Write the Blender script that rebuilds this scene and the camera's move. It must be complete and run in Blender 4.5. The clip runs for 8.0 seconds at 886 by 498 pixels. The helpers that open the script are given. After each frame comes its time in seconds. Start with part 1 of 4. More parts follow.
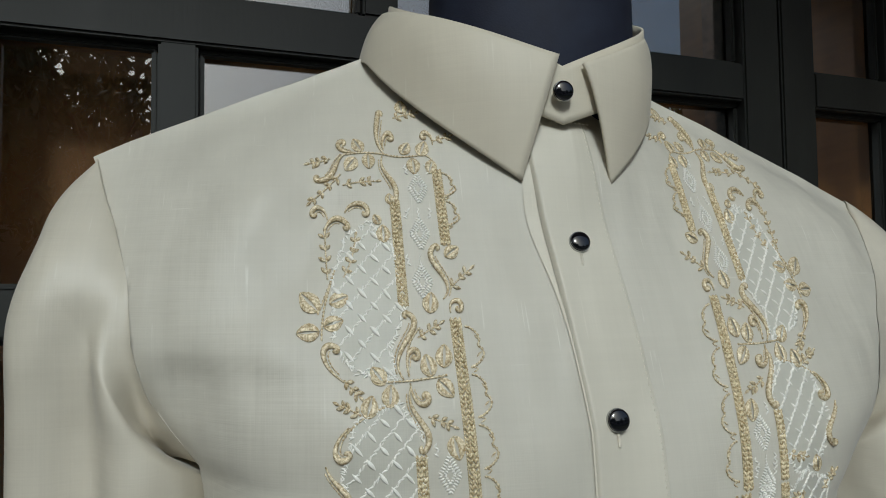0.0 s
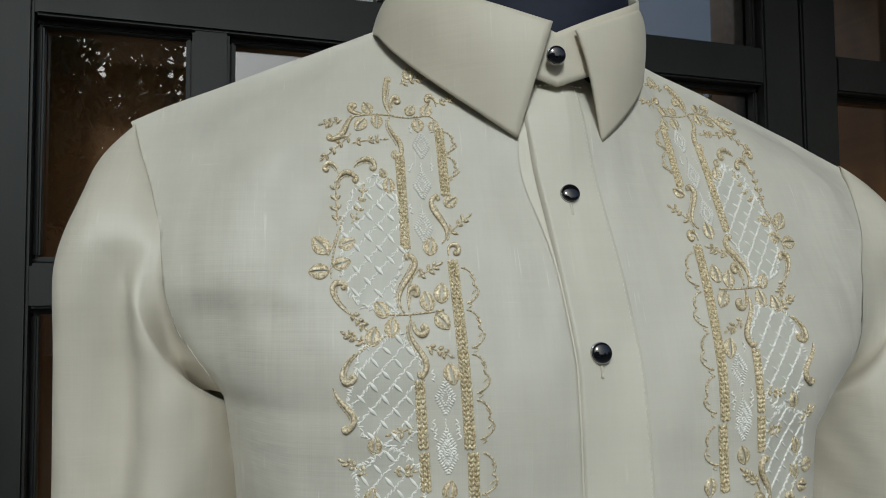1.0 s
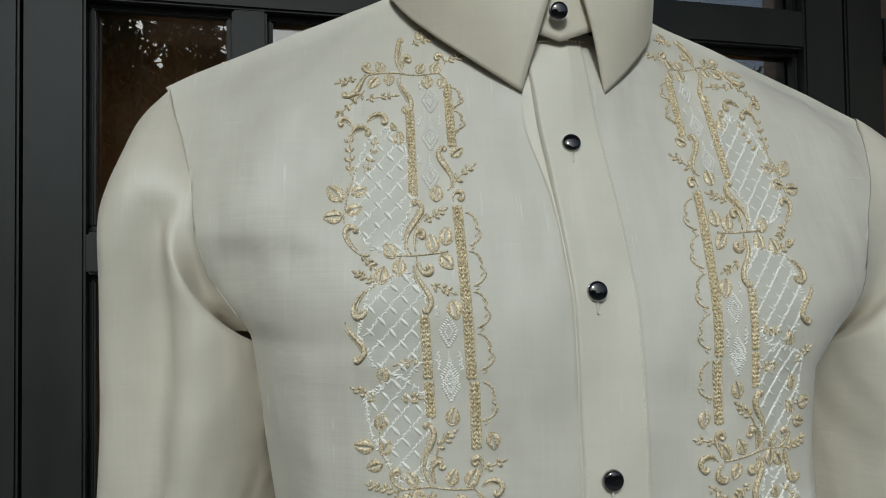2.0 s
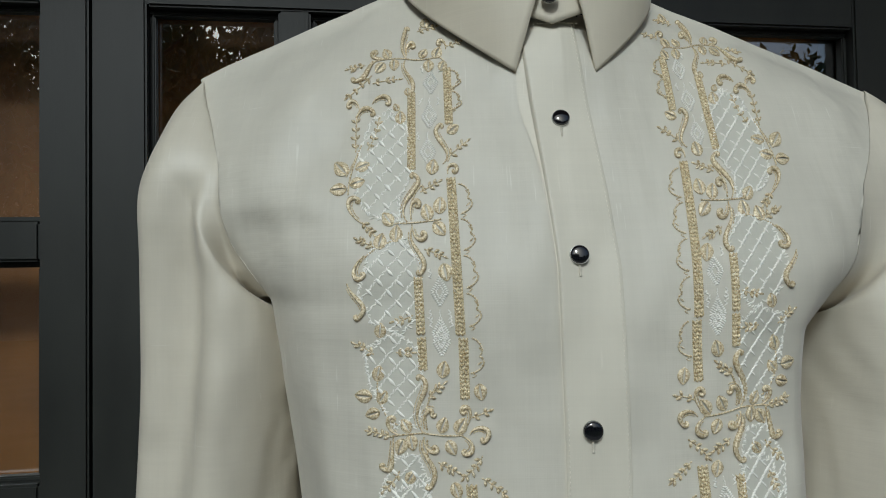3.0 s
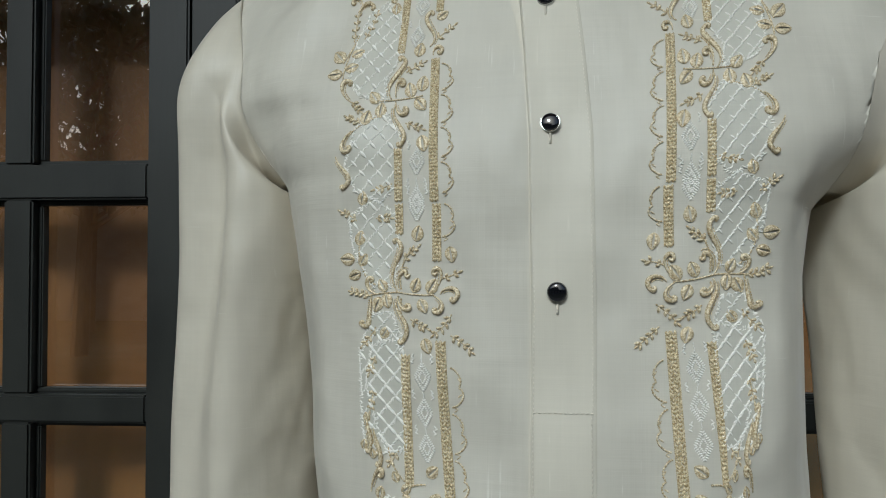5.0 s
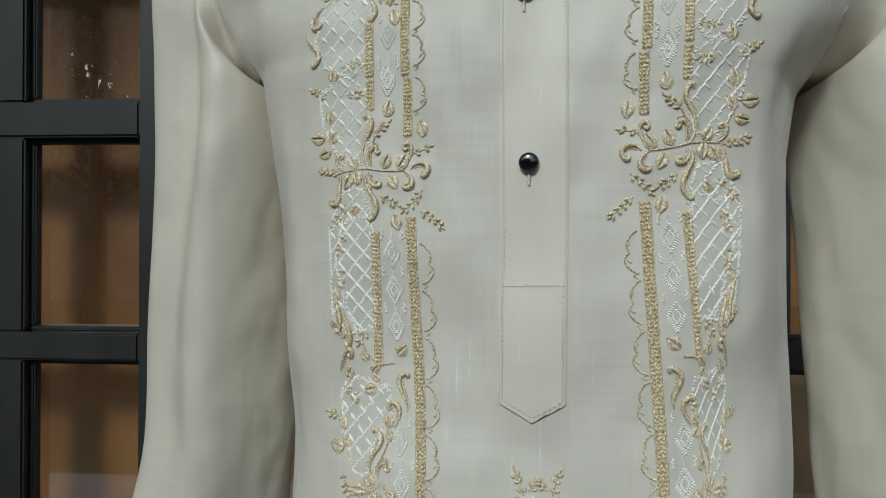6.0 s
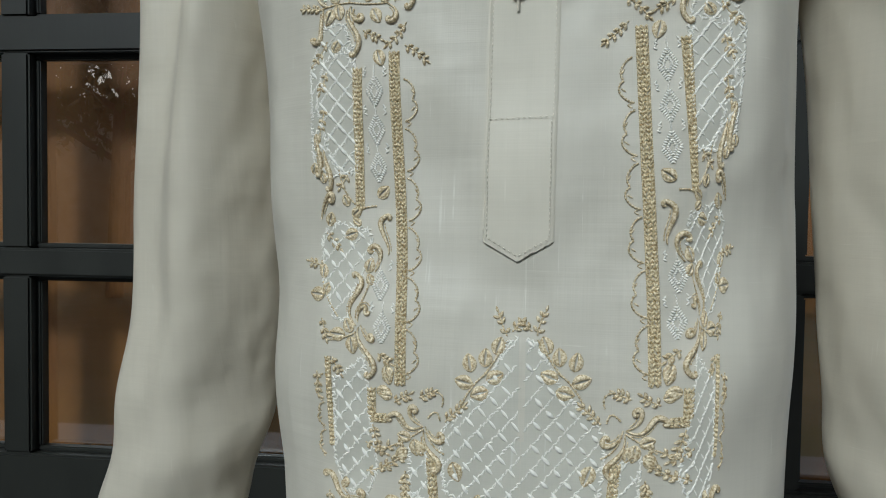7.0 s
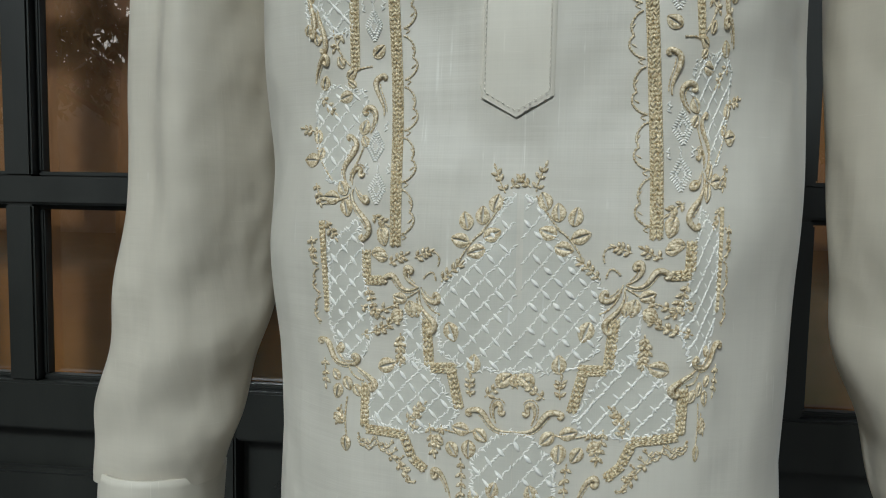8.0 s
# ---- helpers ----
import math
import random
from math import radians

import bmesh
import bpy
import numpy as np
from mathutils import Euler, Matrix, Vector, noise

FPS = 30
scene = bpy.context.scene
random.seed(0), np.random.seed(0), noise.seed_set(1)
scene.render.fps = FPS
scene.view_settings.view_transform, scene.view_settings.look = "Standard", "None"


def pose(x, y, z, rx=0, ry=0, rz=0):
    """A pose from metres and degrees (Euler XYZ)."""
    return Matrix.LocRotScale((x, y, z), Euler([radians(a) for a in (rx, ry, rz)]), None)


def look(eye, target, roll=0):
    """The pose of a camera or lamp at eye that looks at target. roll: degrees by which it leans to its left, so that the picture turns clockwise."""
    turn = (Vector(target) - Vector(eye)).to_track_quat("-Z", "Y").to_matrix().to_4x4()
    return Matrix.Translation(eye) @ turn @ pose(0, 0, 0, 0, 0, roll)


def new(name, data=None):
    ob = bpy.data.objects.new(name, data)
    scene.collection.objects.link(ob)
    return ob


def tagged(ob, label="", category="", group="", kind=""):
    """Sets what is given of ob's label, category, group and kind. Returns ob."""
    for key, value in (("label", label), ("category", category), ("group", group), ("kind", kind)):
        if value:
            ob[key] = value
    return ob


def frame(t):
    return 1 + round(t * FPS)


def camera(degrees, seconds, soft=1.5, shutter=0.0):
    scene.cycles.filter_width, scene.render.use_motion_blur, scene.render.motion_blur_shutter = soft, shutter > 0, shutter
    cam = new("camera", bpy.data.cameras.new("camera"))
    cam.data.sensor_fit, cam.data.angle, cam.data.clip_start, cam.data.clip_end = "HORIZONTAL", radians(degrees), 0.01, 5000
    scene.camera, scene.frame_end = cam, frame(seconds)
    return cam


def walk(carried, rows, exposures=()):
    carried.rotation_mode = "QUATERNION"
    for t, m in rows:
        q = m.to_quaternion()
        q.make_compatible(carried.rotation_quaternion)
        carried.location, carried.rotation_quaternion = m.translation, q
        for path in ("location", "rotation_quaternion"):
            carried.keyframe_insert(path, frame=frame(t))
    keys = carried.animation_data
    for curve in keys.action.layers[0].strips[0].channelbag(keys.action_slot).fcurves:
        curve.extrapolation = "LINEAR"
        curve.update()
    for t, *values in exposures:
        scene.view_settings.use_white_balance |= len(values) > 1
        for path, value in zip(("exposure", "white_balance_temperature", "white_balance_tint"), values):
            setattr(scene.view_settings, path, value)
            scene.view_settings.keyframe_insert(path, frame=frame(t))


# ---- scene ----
cam = camera(64.8, 8.0, soft=1.0)
PATH = [
    (0.0, (-0.1833, -0.268, 1.3665), (0.6287, 1.9012, 1.486), -0.7),
    (0.5, (-0.181, -0.2888, 1.3502), (0.5603, 1.9059, 1.4744), -0.4),
    (1.0, (-0.1775, -0.3016, 1.3386), (0.5301, 1.9047, 1.4593), -0.5),
    (1.5, (-0.1728, -0.312, 1.327), (0.464, 1.9175, 1.4048), -0.6),
    (3.0, (-0.1264, -0.3677, 1.2969), (0.1914, 1.9291, 1.3723), -1.0),
    (3.5, (-0.109, -0.3758, 1.283), (0.0731, 1.936, 1.3502), -0.9),
    (4.0, (-0.0847, -0.384, 1.2644), (-0.0383, 1.9337, 1.3549), -0.8),
    (4.5, (-0.0557, -0.3921, 1.247), (-0.1415, 1.9256, 1.3259), -0.6),
    (6.0, (-0.0162, -0.3782, 1.1635), (-0.1821, 1.936, 1.1728), 0.2),
    (6.5, (-0.0035, -0.3724, 1.1287), (-0.203, 1.9384, 1.0974), 0.6),
    (7.0, (0.0023, -0.3596, 1.0927), (-0.2308, 1.9465, 1.0104), 0.8),
    (7.5, (0.0081, -0.3573, 1.0602), (-0.2587, 1.943, 0.9234), 0.9),
    (8.0, (0.0081, -0.3526, 1.037), (-0.2494, 1.9465, 0.8561), 1.0),
]
walk(cam, [(t, look(eye, target, roll)) for t, eye, target, roll in PATH], exposures=((0.0, -1.03, 5620, 0.3), (4.0, -0.97, 5520, 0), (6.5, -0.92, 5490, 0), (8.0, -0.94, 5490, 0)))

# ---- world and light ----
world = bpy.data.worlds.new("world")
scene.world = world
world.use_nodes = True
wn = world.node_tree.nodes
sky = wn.new("ShaderNodeTexSky")
sky.sky_type = "NISHITA"
sky.sun_disc = False
sky.sun_elevation = radians(37)
sky.sun_rotation = radians(197.6)
sky.air_density, sky.dust_density = 1.0, 5.0
wn["Background"].inputs["Strength"].default_value = 0.145
world.node_tree.links.new(sky.outputs[0], wn["Background"].inputs["Color"])
sun = new("sun", bpy.data.lights.new("sun", "SUN"))
sun.data.energy, sun.data.angle, sun.data.color = 2.7, radians(10), (1.0, 0.985, 0.96)
sun.matrix_world = look((-1.9, -6, 5.9), (0, 0, 1.2))

# ---- materials ----
def material(name, base, other=None, rough=0.5, rough_spread=0.1, scale=(8, 8, 8), bump=0.1, bump_scale=(300, 300, 300), bump_size=0.0005, metal=0.0, detail=6, blend=(0.35, 0.65), coat=0.0, sheen=0.0):
    """Two mottled colours, uneven gloss and a fine relief, in metres of the thing's own axes."""
    m = bpy.data.materials.new(name)
    m.use_nodes = True
    n, l = m.node_tree.nodes, m.node_tree.links
    p = n["Principled BSDF"]
    co = n.new("ShaderNodeTexCoord")
    stretch = n.new("ShaderNodeMapping")
    stretch.inputs["Scale"].default_value = scale
    l.new(co.outputs["Object"], stretch.inputs["Vector"])
    mottle = n.new("ShaderNodeTexNoise")
    mottle.inputs["Scale"].default_value, mottle.inputs["Detail"].default_value = 1.0, detail
    l.new(stretch.outputs[0], mottle.inputs["Vector"])
    ramp = n.new("ShaderNodeValToRGB")
    ramp.color_ramp.elements[0].position, ramp.color_ramp.elements[1].position = blend
    ramp.color_ramp.elements[0].color = (*base, 1)
    ramp.color_ramp.elements[1].color = (*(other or [c * 1.15 for c in base]), 1)
    l.new(mottle.outputs["Fac"], ramp.inputs["Fac"])
    l.new(ramp.outputs[0], p.inputs["Base Color"])
    gloss = n.new("ShaderNodeMapRange")
    gloss.inputs["To Min"].default_value, gloss.inputs["To Max"].default_value = rough - rough_spread, rough + rough_spread
    l.new(mottle.outputs["Fac"], gloss.inputs["Value"])
    l.new(gloss.outputs[0], p.inputs["Roughness"])
    fine = n.new("ShaderNodeMapping")
    fine.inputs["Scale"].default_value = bump_scale
    l.new(co.outputs["Object"], fine.inputs["Vector"])
    grain = n.new("ShaderNodeTexNoise")
    grain.inputs["Scale"].default_value, grain.inputs["Detail"].default_value = 1.0, 3
    l.new(fine.outputs[0], grain.inputs["Vector"])
    relief = n.new("ShaderNodeBump")
    relief.inputs["Strength"].default_value, relief.inputs["Distance"].default_value = bump, bump_size
    l.new(grain.outputs["Fac"], relief.inputs["Height"])
    l.new(relief.outputs[0], p.inputs["Normal"])
    p.inputs["Metallic"].default_value = metal
    p.inputs["Coat Weight"].default_value = coat
    p.inputs["Sheen Weight"].default_value = sheen
    return m


def cloth(name, base, slub, rough, sheer, weft=0.35, sheen=0.15, shine=0.4, crease=1.0):
    """Woven silk: crossed threads with slubs, softly shining, letting some light through."""
    m = bpy.data.materials.new(name)
    m.use_nodes = True
    n, l = m.node_tree.nodes, m.node_tree.links
    p = n["Principled BSDF"]
    co = n.new("ShaderNodeTexCoord")

    def threads(size, lo, hi):
        s = n.new("ShaderNodeMapping")
        s.inputs["Scale"].default_value = size
        l.new(co.outputs["Object"], s.inputs["Vector"])
        t = n.new("ShaderNodeTexNoise")
        t.inputs["Scale"].default_value, t.inputs["Detail"].default_value = 1.0, 2
        l.new(s.outputs[0], t.inputs["Vector"])
        r = n.new("ShaderNodeMapRange")
        r.inputs["From Min"].default_value, r.inputs["From Max"].default_value = lo, hi
        l.new(t.outputs["Fac"], r.inputs["Value"])
        return r.outputs[0]

    def add(a, b, op="ADD", second=None):
        k = n.new("ShaderNodeMath")
        k.operation = op
        l.new(a, k.inputs[0])
        if b is None:
            k.inputs[1].default_value = second
        else:
            l.new(b, k.inputs[1])
        return k.outputs[0]

    warp = threads((1300, 40, 22), 0.3, 0.7)
    weft_threads = threads((22, 40, 1300), 0.3, 0.7)
    slub_up = threads((520, 30, 14), 0.66, 0.74)
    slub_cross = threads((18, 30, 520), 0.70, 0.80)
    stain = threads((9, 9, 7), 0.25, 0.75)
    patch = threads((40, 30, 55), 0.5, 0.62)
    slubs = add(add(add(slub_up, slub_cross, "MAXIMUM"), patch, "MULTIPLY"), None, "MULTIPLY", 0.5)
    streaks = add(threads((330, 30, 16), 0.3, 0.7), threads((12, 30, 380), 0.3, 0.7))
    weave = add(add(add(warp, weft_threads), streaks), None, "MULTIPLY", 0.24)
    tone = add(add(weave, stain), threads((33, 20, 26), 0.3, 0.7))
    mix = n.new("ShaderNodeMix")
    mix.data_type = "RGBA"
    r = n.new("ShaderNodeMapRange")
    r.inputs["From Max"].default_value = 3.6
    l.new(tone, r.inputs["Value"])
    l.new(r.outputs[0], mix.inputs["Factor"])
    mix.inputs["A"].default_value = (*[c * 0.89 for c in base], 1)
    mix.inputs["B"].default_value = (*[min(1, c * 1.10) for c in base], 1)
    lit = n.new("ShaderNodeMix")
    lit.data_type = "RGBA"
    l.new(slubs, lit.inputs["Factor"])
    l.new(mix.outputs["Result"], lit.inputs["A"])
    lit.inputs["B"].default_value = (*slub, 1)
    l.new(lit.outputs["Result"], p.inputs["Base Color"])
    relief = n.new("ShaderNodeBump")
    relief.inputs["Strength"].default_value, relief.inputs["Distance"].default_value = weft, 0.0003
    l.new(add(add(add(warp, weft_threads), slubs), streaks), relief.inputs["Height"])
    # soft creases, a hand wide, and long thin ones along the warp
    creases = relief
    for size, deep in (((17, 17, 11), 0.006), ((70, 40, 9), 0.0007), ((11, 30, 60), 0.0005)):
        soft = n.new("ShaderNodeBump")
        soft.inputs["Strength"].default_value, soft.inputs["Distance"].default_value = 1.0, deep * crease
        l.new(threads(size, 0.2, 0.8), soft.inputs["Height"])
        l.new(creases.outputs[0], soft.inputs["Normal"])
        creases = soft
    l.new(creases.outputs[0], p.inputs["Normal"])
    p.inputs["Roughness"].default_value = rough
    p.inputs["Sheen Weight"].default_value = sheen
    p.inputs["Sheen Roughness"].default_value = 0.4
    p.inputs["Specular IOR Level"].default_value = shine
    thin = n.new("ShaderNodeBsdfTranslucent")
    l.new(lit.outputs["Result"], thin.inputs["Color"])
    both = n.new("ShaderNodeMixShader")
    both.inputs[0].default_value = sheer
    l.new(p.outputs[0], both.inputs[1])
    l.new(thin.outputs[0], both.inputs[2])
    l.new(both.outputs[0], n["Material Output"].inputs["Surface"])
    return m


def plain(name, base, rough, metal=0.0, coat=0.0, through_it=0.0, ior=1.5):
    m = bpy.data.materials.new(name)
    m.use_nodes = True
    p = m.node_tree.nodes["Principled BSDF"]
    p.inputs["Base Color"].default_value = (*base, 1)
    p.inputs["Roughness"].default_value, p.inputs["Metallic"].default_value = rough, metal
    p.inputs["Coat Weight"].default_value, p.inputs["Transmission Weight"].default_value = coat, through_it
    p.inputs["IOR"].default_value = ior
    return m


SILK = cloth("cream_silk", (0.69, 0.65, 0.55), (0.90, 0.87, 0.78), 0.50, 0.12, weft=0.10)
SILK_SLEEVE = cloth("cream_silk_sleeve", (0.70, 0.645, 0.528), (0.82, 0.78, 0.68), 0.46, 0.14, weft=0.09, shine=0.45)
SILK_COLLAR = cloth("cream_silk_collar", (0.66, 0.60, 0.475), (0.74, 0.69, 0.57), 0.52, 0.03, weft=0.06, crease=0.45)
SILK_DENSE = cloth("cream_silk_lined", (0.68, 0.635, 0.525), (0.78, 0.73, 0.62), 0.52, 0.03, weft=0.06, crease=0.45)
# wide dark-to-pale gold mottle paints in glints and shade between the stitches
GOLD_THREAD = material("gold_silk_thread", (0.44, 0.335, 0.175), (0.93, 0.81, 0.57), 0.24, 0.06, (900, 900, 900), 0.55, (2400, 2400, 2400), 0.0005, metal=0.12, detail=2)
GOLD_CORD = material("gold_cord", (0.42, 0.315, 0.155), (0.93, 0.81, 0.55), 0.24, 0.06, (900, 900, 900), 0.55, (2400, 2400, 2400), 0.0005, metal=0.12, detail=2)
WHITE_THREAD = material("white_silk_thread", (0.87, 0.84, 0.75), (0.96, 0.93, 0.85), 0.2, 0.06, (300, 300, 300), 0.4, (1500, 1500, 1500), 0.0003, sheen=0.2)
NET = cloth("openwork_net", (0.645, 0.62, 0.53), (0.76, 0.75, 0.70), 0.45, 0.12, weft=0.1)
SEAM_THREAD = material("seam_thread", (0.72, 0.66, 0.54), (0.82, 0.77, 0.66), 0.5, 0.1, (300, 300, 300))
JET = plain("black_button", (0.006, 0.006, 0.008), 0.04, coat=1.0)
CHROME = plain("button_rim", (0.42, 0.42, 0.41), 0.16, metal=1.0)
NAVY = material("navy_form_cloth", (0.006, 0.008, 0.022), (0.012, 0.016, 0.034), 0.75, 0.1, (60, 60, 60), 0.3, (900, 900, 900))
DOOR_PAINT = material("dark_green_grey_paint", (0.0105, 0.0113, 0.0090), (0.0180, 0.0190, 0.0152), 0.5, 0.1, (14, 14, 5), 0.25, (220, 220, 26), 0.0006)
BOARD = material("brown_board", (0.16, 0.062, 0.011), (0.26, 0.11, 0.02), 0.55, 0.1, (9, 9, 3), 0.2, (240, 240, 12), 0.0006, detail=8)
GLASS = plain("window_glass", (1, 1, 1), 0.0, through_it=1.0, ior=2.35)
PLASTER = material("wall_plaster", (0.36, 0.31, 0.25), (0.46, 0.41, 0.34), 0.85, 0.05, (3, 3, 3), 0.3, (120, 120, 120), 0.001)
FLOOR = material("porch_floor", (0.16, 0.15, 0.14), (0.24, 0.23, 0.21), 0.6, 0.15, (5, 5, 5), 0.2, (90, 90, 90), 0.001)
CEIL = material("dark_brown_wood", (0.12, 0.055, 0.022), (0.20, 0.095, 0.04), 0.5, 0.1, (40, 3, 40), 0.2, (200, 20, 200), 0.001)
GRASS = material("garden_ground", (0.05, 0.075, 0.025), (0.10, 0.10, 0.05), 0.9, 0.05, (2, 2, 2), 0.6, (60, 60, 60), 0.01)
BARK = material("bark", (0.07, 0.05, 0.035), (0.13, 0.10, 0.07), 0.85, 0.05, (20, 20, 5), 0.8, (60, 60, 15), 0.01)
LEAF = material("tree_leaf", (0.035, 0.06, 0.02), (0.075, 0.11, 0.035), 0.5, 0.1, (3, 3, 3))

# ---- the shirt's cut: its own axes, x across the chest, y to the back, z up ----
SHIRT = pose(0, 0, 0, 0, 0, -8)


def smooth(a, b, v):
    k = min(1.0, max(0.0, (v - a) / (b - a)))
    return k * k * (3 - 2 * k)


def along(v, *knots):
    """A smooth value through pairs of place and value."""
    if v <= knots[0][0]:
        return knots[0][1]
    for (a, p), (b, q) in zip(knots, knots[1:]):
        if v <= b:
            return p + (q - p) * (v - a) / (b - a)
    return knots[-1][1]


def ridge(x):
    """Height of the shoulder line."""
    return 1.532 - (0.425 if x < 0 else 0.42) * abs(x) - 0.012 * math.tanh(x / 0.05)


def half_width(x, z):
    """Half the width of the body at a height; the armhole widens it."""
    low = along(z, (0.70, 0.160), (0.90, 0.149), (1.0, 0.154), (1.08, 0.158), (1.22, 0.163), (1.29, 0.174))
    up = along(z, (1.26, 0.1694), (1.30, 0.205), (1.34, 0.232), (1.40, 0.248), (1.46, 0.262))
    side = along(z, (1.10, -0.004), (1.20, -0.009), (1.28, -0.010), (1.34, -0.004)) if x > 0 else along(z, (0.95, -0.003), (1.05, 0.003), (1.15, 0.013), (1.22, 0.021), (1.26, 0.020), (1.28, 0.004), (1.36, 0.003))
    return (low if z < 1.26 else up) + side


def rise(z, x):
    """How far the front falls back, from the chest up to the shoulder line."""
    s = (z - 1.28) / (ridge(x) - 1.28)
    if s <= 0:
        return along(z, (0.70, -0.030), (0.95, -0.026), (1.02, -0.020), (1.08, -0.009), (1.22, -0.003), (1.28, 0.000))
    s = min(s, 1.0)
    return along(s, (0, 0.0), (0.1, 0.004), (0.2, 0.0115), (0.3, 0.0205), (0.43, 0.035), (0.57, 0.0485), (0.72, 0.066), (0.83, 0.084), (0.93, 0.104), (1.0, 0.122))


def front(x, z):
    """Depth of the shirt's front at a place of the chest."""
    w = half_width(x, z)
    u = min(1.0, abs(x + 0.0) / w)
    g = sum(rise(z + d, x) for d in (-0.012, 0, 0.012)) / 3
    mid = 0.115
    side = (mid - g) * (1 - (1 - u ** 3.4) ** (1 / 3.4))
    side = min(mid - g, side + 0.019 * smooth(0.78, 1.0, u) * smooth(1.33, 1.24, z) * smooth(1.0, 1.15, z))
    drape = 0.0034 * math.sin(x * 31 + 6 * math.sin(z * 9)) * smooth(1.3, 1.1, z) * smooth(0.05, 0.12, abs(x))
    unevenness = 0.0028 * noise.noise(Vector((x * 22, 0.0, z * 13))) + 0.0007 * noise.noise(Vector((x * 55 + 7, 0.0, z * 40)))
    drape += unevenness
    throat = -0.010 * math.exp(-(x / 0.045) ** 2) * smooth(1.39, 1.45, z)
    # a slanting hollow under the shoulder and a dent before the armhole
    k, m = (1.0, -x) if x < 0 else (0.5, x)
    off, run = (m - 0.142) * 0.822 + (z - 1.380) * 0.569, (m - 0.142) * 0.569 - (z - 1.380) * 0.822
    hollow = k * (0.002 * math.exp(-(off / 0.018) ** 2) - 0.009 * math.exp(-((off - 0.034) / 0.021) ** 2)) * math.exp(-(run / 0.050) ** 2)
    dent = 0.009 * k * math.exp(-((m - 0.187) / 0.018) ** 2 - ((z - 1.318) / 0.024) ** 2)
    # a level crease running in from the armhole: the cloth hangs over it and falls back below
    crease = -0.0028 * smooth(1.392, 1.339, z) * smooth(1.326, 1.337, z) * math.exp(-((m - 0.172) / 0.034) ** 2) if x < 0 else 0.0
    return g + side + drape + throat + hollow + dent + crease


def armhole(z, side):
    """How far out the sleeve is set in, at a height."""
    if side < 0:
        return along(z, (1.28, 0.186), (1.289, 0.190), (1.315, 0.208), (1.34, 0.2145), (1.37, 0.2185), (1.40, 0.2285), (1.445, 0.2505))
    return along(z, (1.26, 0.158), (1.28, 0.168), (1.315, 0.176), (1.345, 0.184), (1.38, 0.203), (1.41, 0.221), (1.43, 0.236))

# ---- building helpers ----
def part(name, bm, mat, parent=None, label="", smooth_faces=False):
    """Links a bmesh as one mesh object under a thing or a part."""
    me = bpy.data.meshes.new(name)
    bm.to_mesh(me)
    bm.free()
    if smooth_faces:
        me.polygons.foreach_set("use_smooth", [True] * len(me.polygons))
    me.materials.append(mat)
    ob = new(name, me)
    if parent is not None:
        ob.parent = parent
    if label:
        tagged(ob, label)
    return ob


def block(bm, x0, x1, y0, y1, z0, z1, edge=0.002):
    """A box with softened edges."""
    made = bmesh.ops.create_cube(bm, size=1.0, matrix=Matrix.LocRotScale(((x0 + x1) / 2, (y0 + y1) / 2, (z0 + z1) / 2), None, (x1 - x0, y1 - y0, z1 - z0)))
    if edge:
        edges = {e for v in made["verts"] for e in v.link_edges}
        bmesh.ops.bevel(bm, geom=list(edges), offset=edge, segments=2, affect="EDGES")
    return bm


def slab(name, mat, parent, box, edge=0.002, label=""):
    return part(name, block(bmesh.new(), *box, edge), mat, parent, label)


def sheet(name, place, nu, nv, mat, parent, label="", closed=False, thick=0.0, keep=None):
    """A woven sheet, place(u, v) for u and v from 0 to 1."""
    bm = bmesh.new()
    rows = [[bm.verts.new(place(i / nu, j / nv)) for i in range(nu if closed else nu + 1)] for j in range(nv + 1)]
    for j in range(nv):
        for i in range(nu):
            k = (i + 1) % nu if closed else i + 1
            bm.faces.new((rows[j][i], rows[j][k], rows[j + 1][k], rows[j + 1][i]))
    if keep:
        bmesh.ops.delete(bm, geom=[f for f in bm.faces if not keep(f.calc_center_median())], context="FACES")
    bmesh.ops.remove_doubles(bm, verts=bm.verts, dist=1e-5)
    bmesh.ops.recalc_face_normals(bm, faces=bm.faces)
    if thick:
        bmesh.ops.solidify(bm, geom=bm.faces[:], thickness=thick)
    return part(name, bm, mat, parent, label, True)


# ---- the porch, its ceiling and side walls added, and the doors behind the shirt ----
DOOR = 0.53
ROWS_OF_PANES = ((0.768, 1.014), (1.052, 1.318), (1.366, 1.634), (1.690, 1.950), (2.000, 2.250))
tagged(slab("floor", FLOOR, None, (-4, 4, -2.0, 1.2, -0.12, 0.0), 0), "grey cement porch floor", "floor", kind="structure")
# unseen ceiling, added to hold back sky light from above
tagged(slab("ceiling", CEIL, None, (-2.5, 2.5, -0.75, 1.2, 2.62, 2.74), 0), "dark brown wooden ceiling, unseen, added to cut the overhead sky light", "ceiling", kind="structure")
# two dark walls added out of view; they block light from the sides
tagged(slab("wall_side_west", CEIL, None, (-2.2, -2.08, -0.95, DOOR - 0.012, 0, 2.62), 0), "dark wooden side wall, unseen, added to shade the shirt's sides", "wall", kind="structure")
tagged(slab("wall_side_east", CEIL, None, (1.6, 1.72, -0.75, DOOR - 0.012, 0, 2.62), 0), "dark wooden side wall, unseen, added to shade the shirt's sides", "wall", kind="structure")
tagged(slab("wall_north", PLASTER, None, (-4, 4, DOOR - 0.01, DOOR + 0.20, 2.36, 2.62), 0), "plain wall above the doors", "wall", kind="structure")
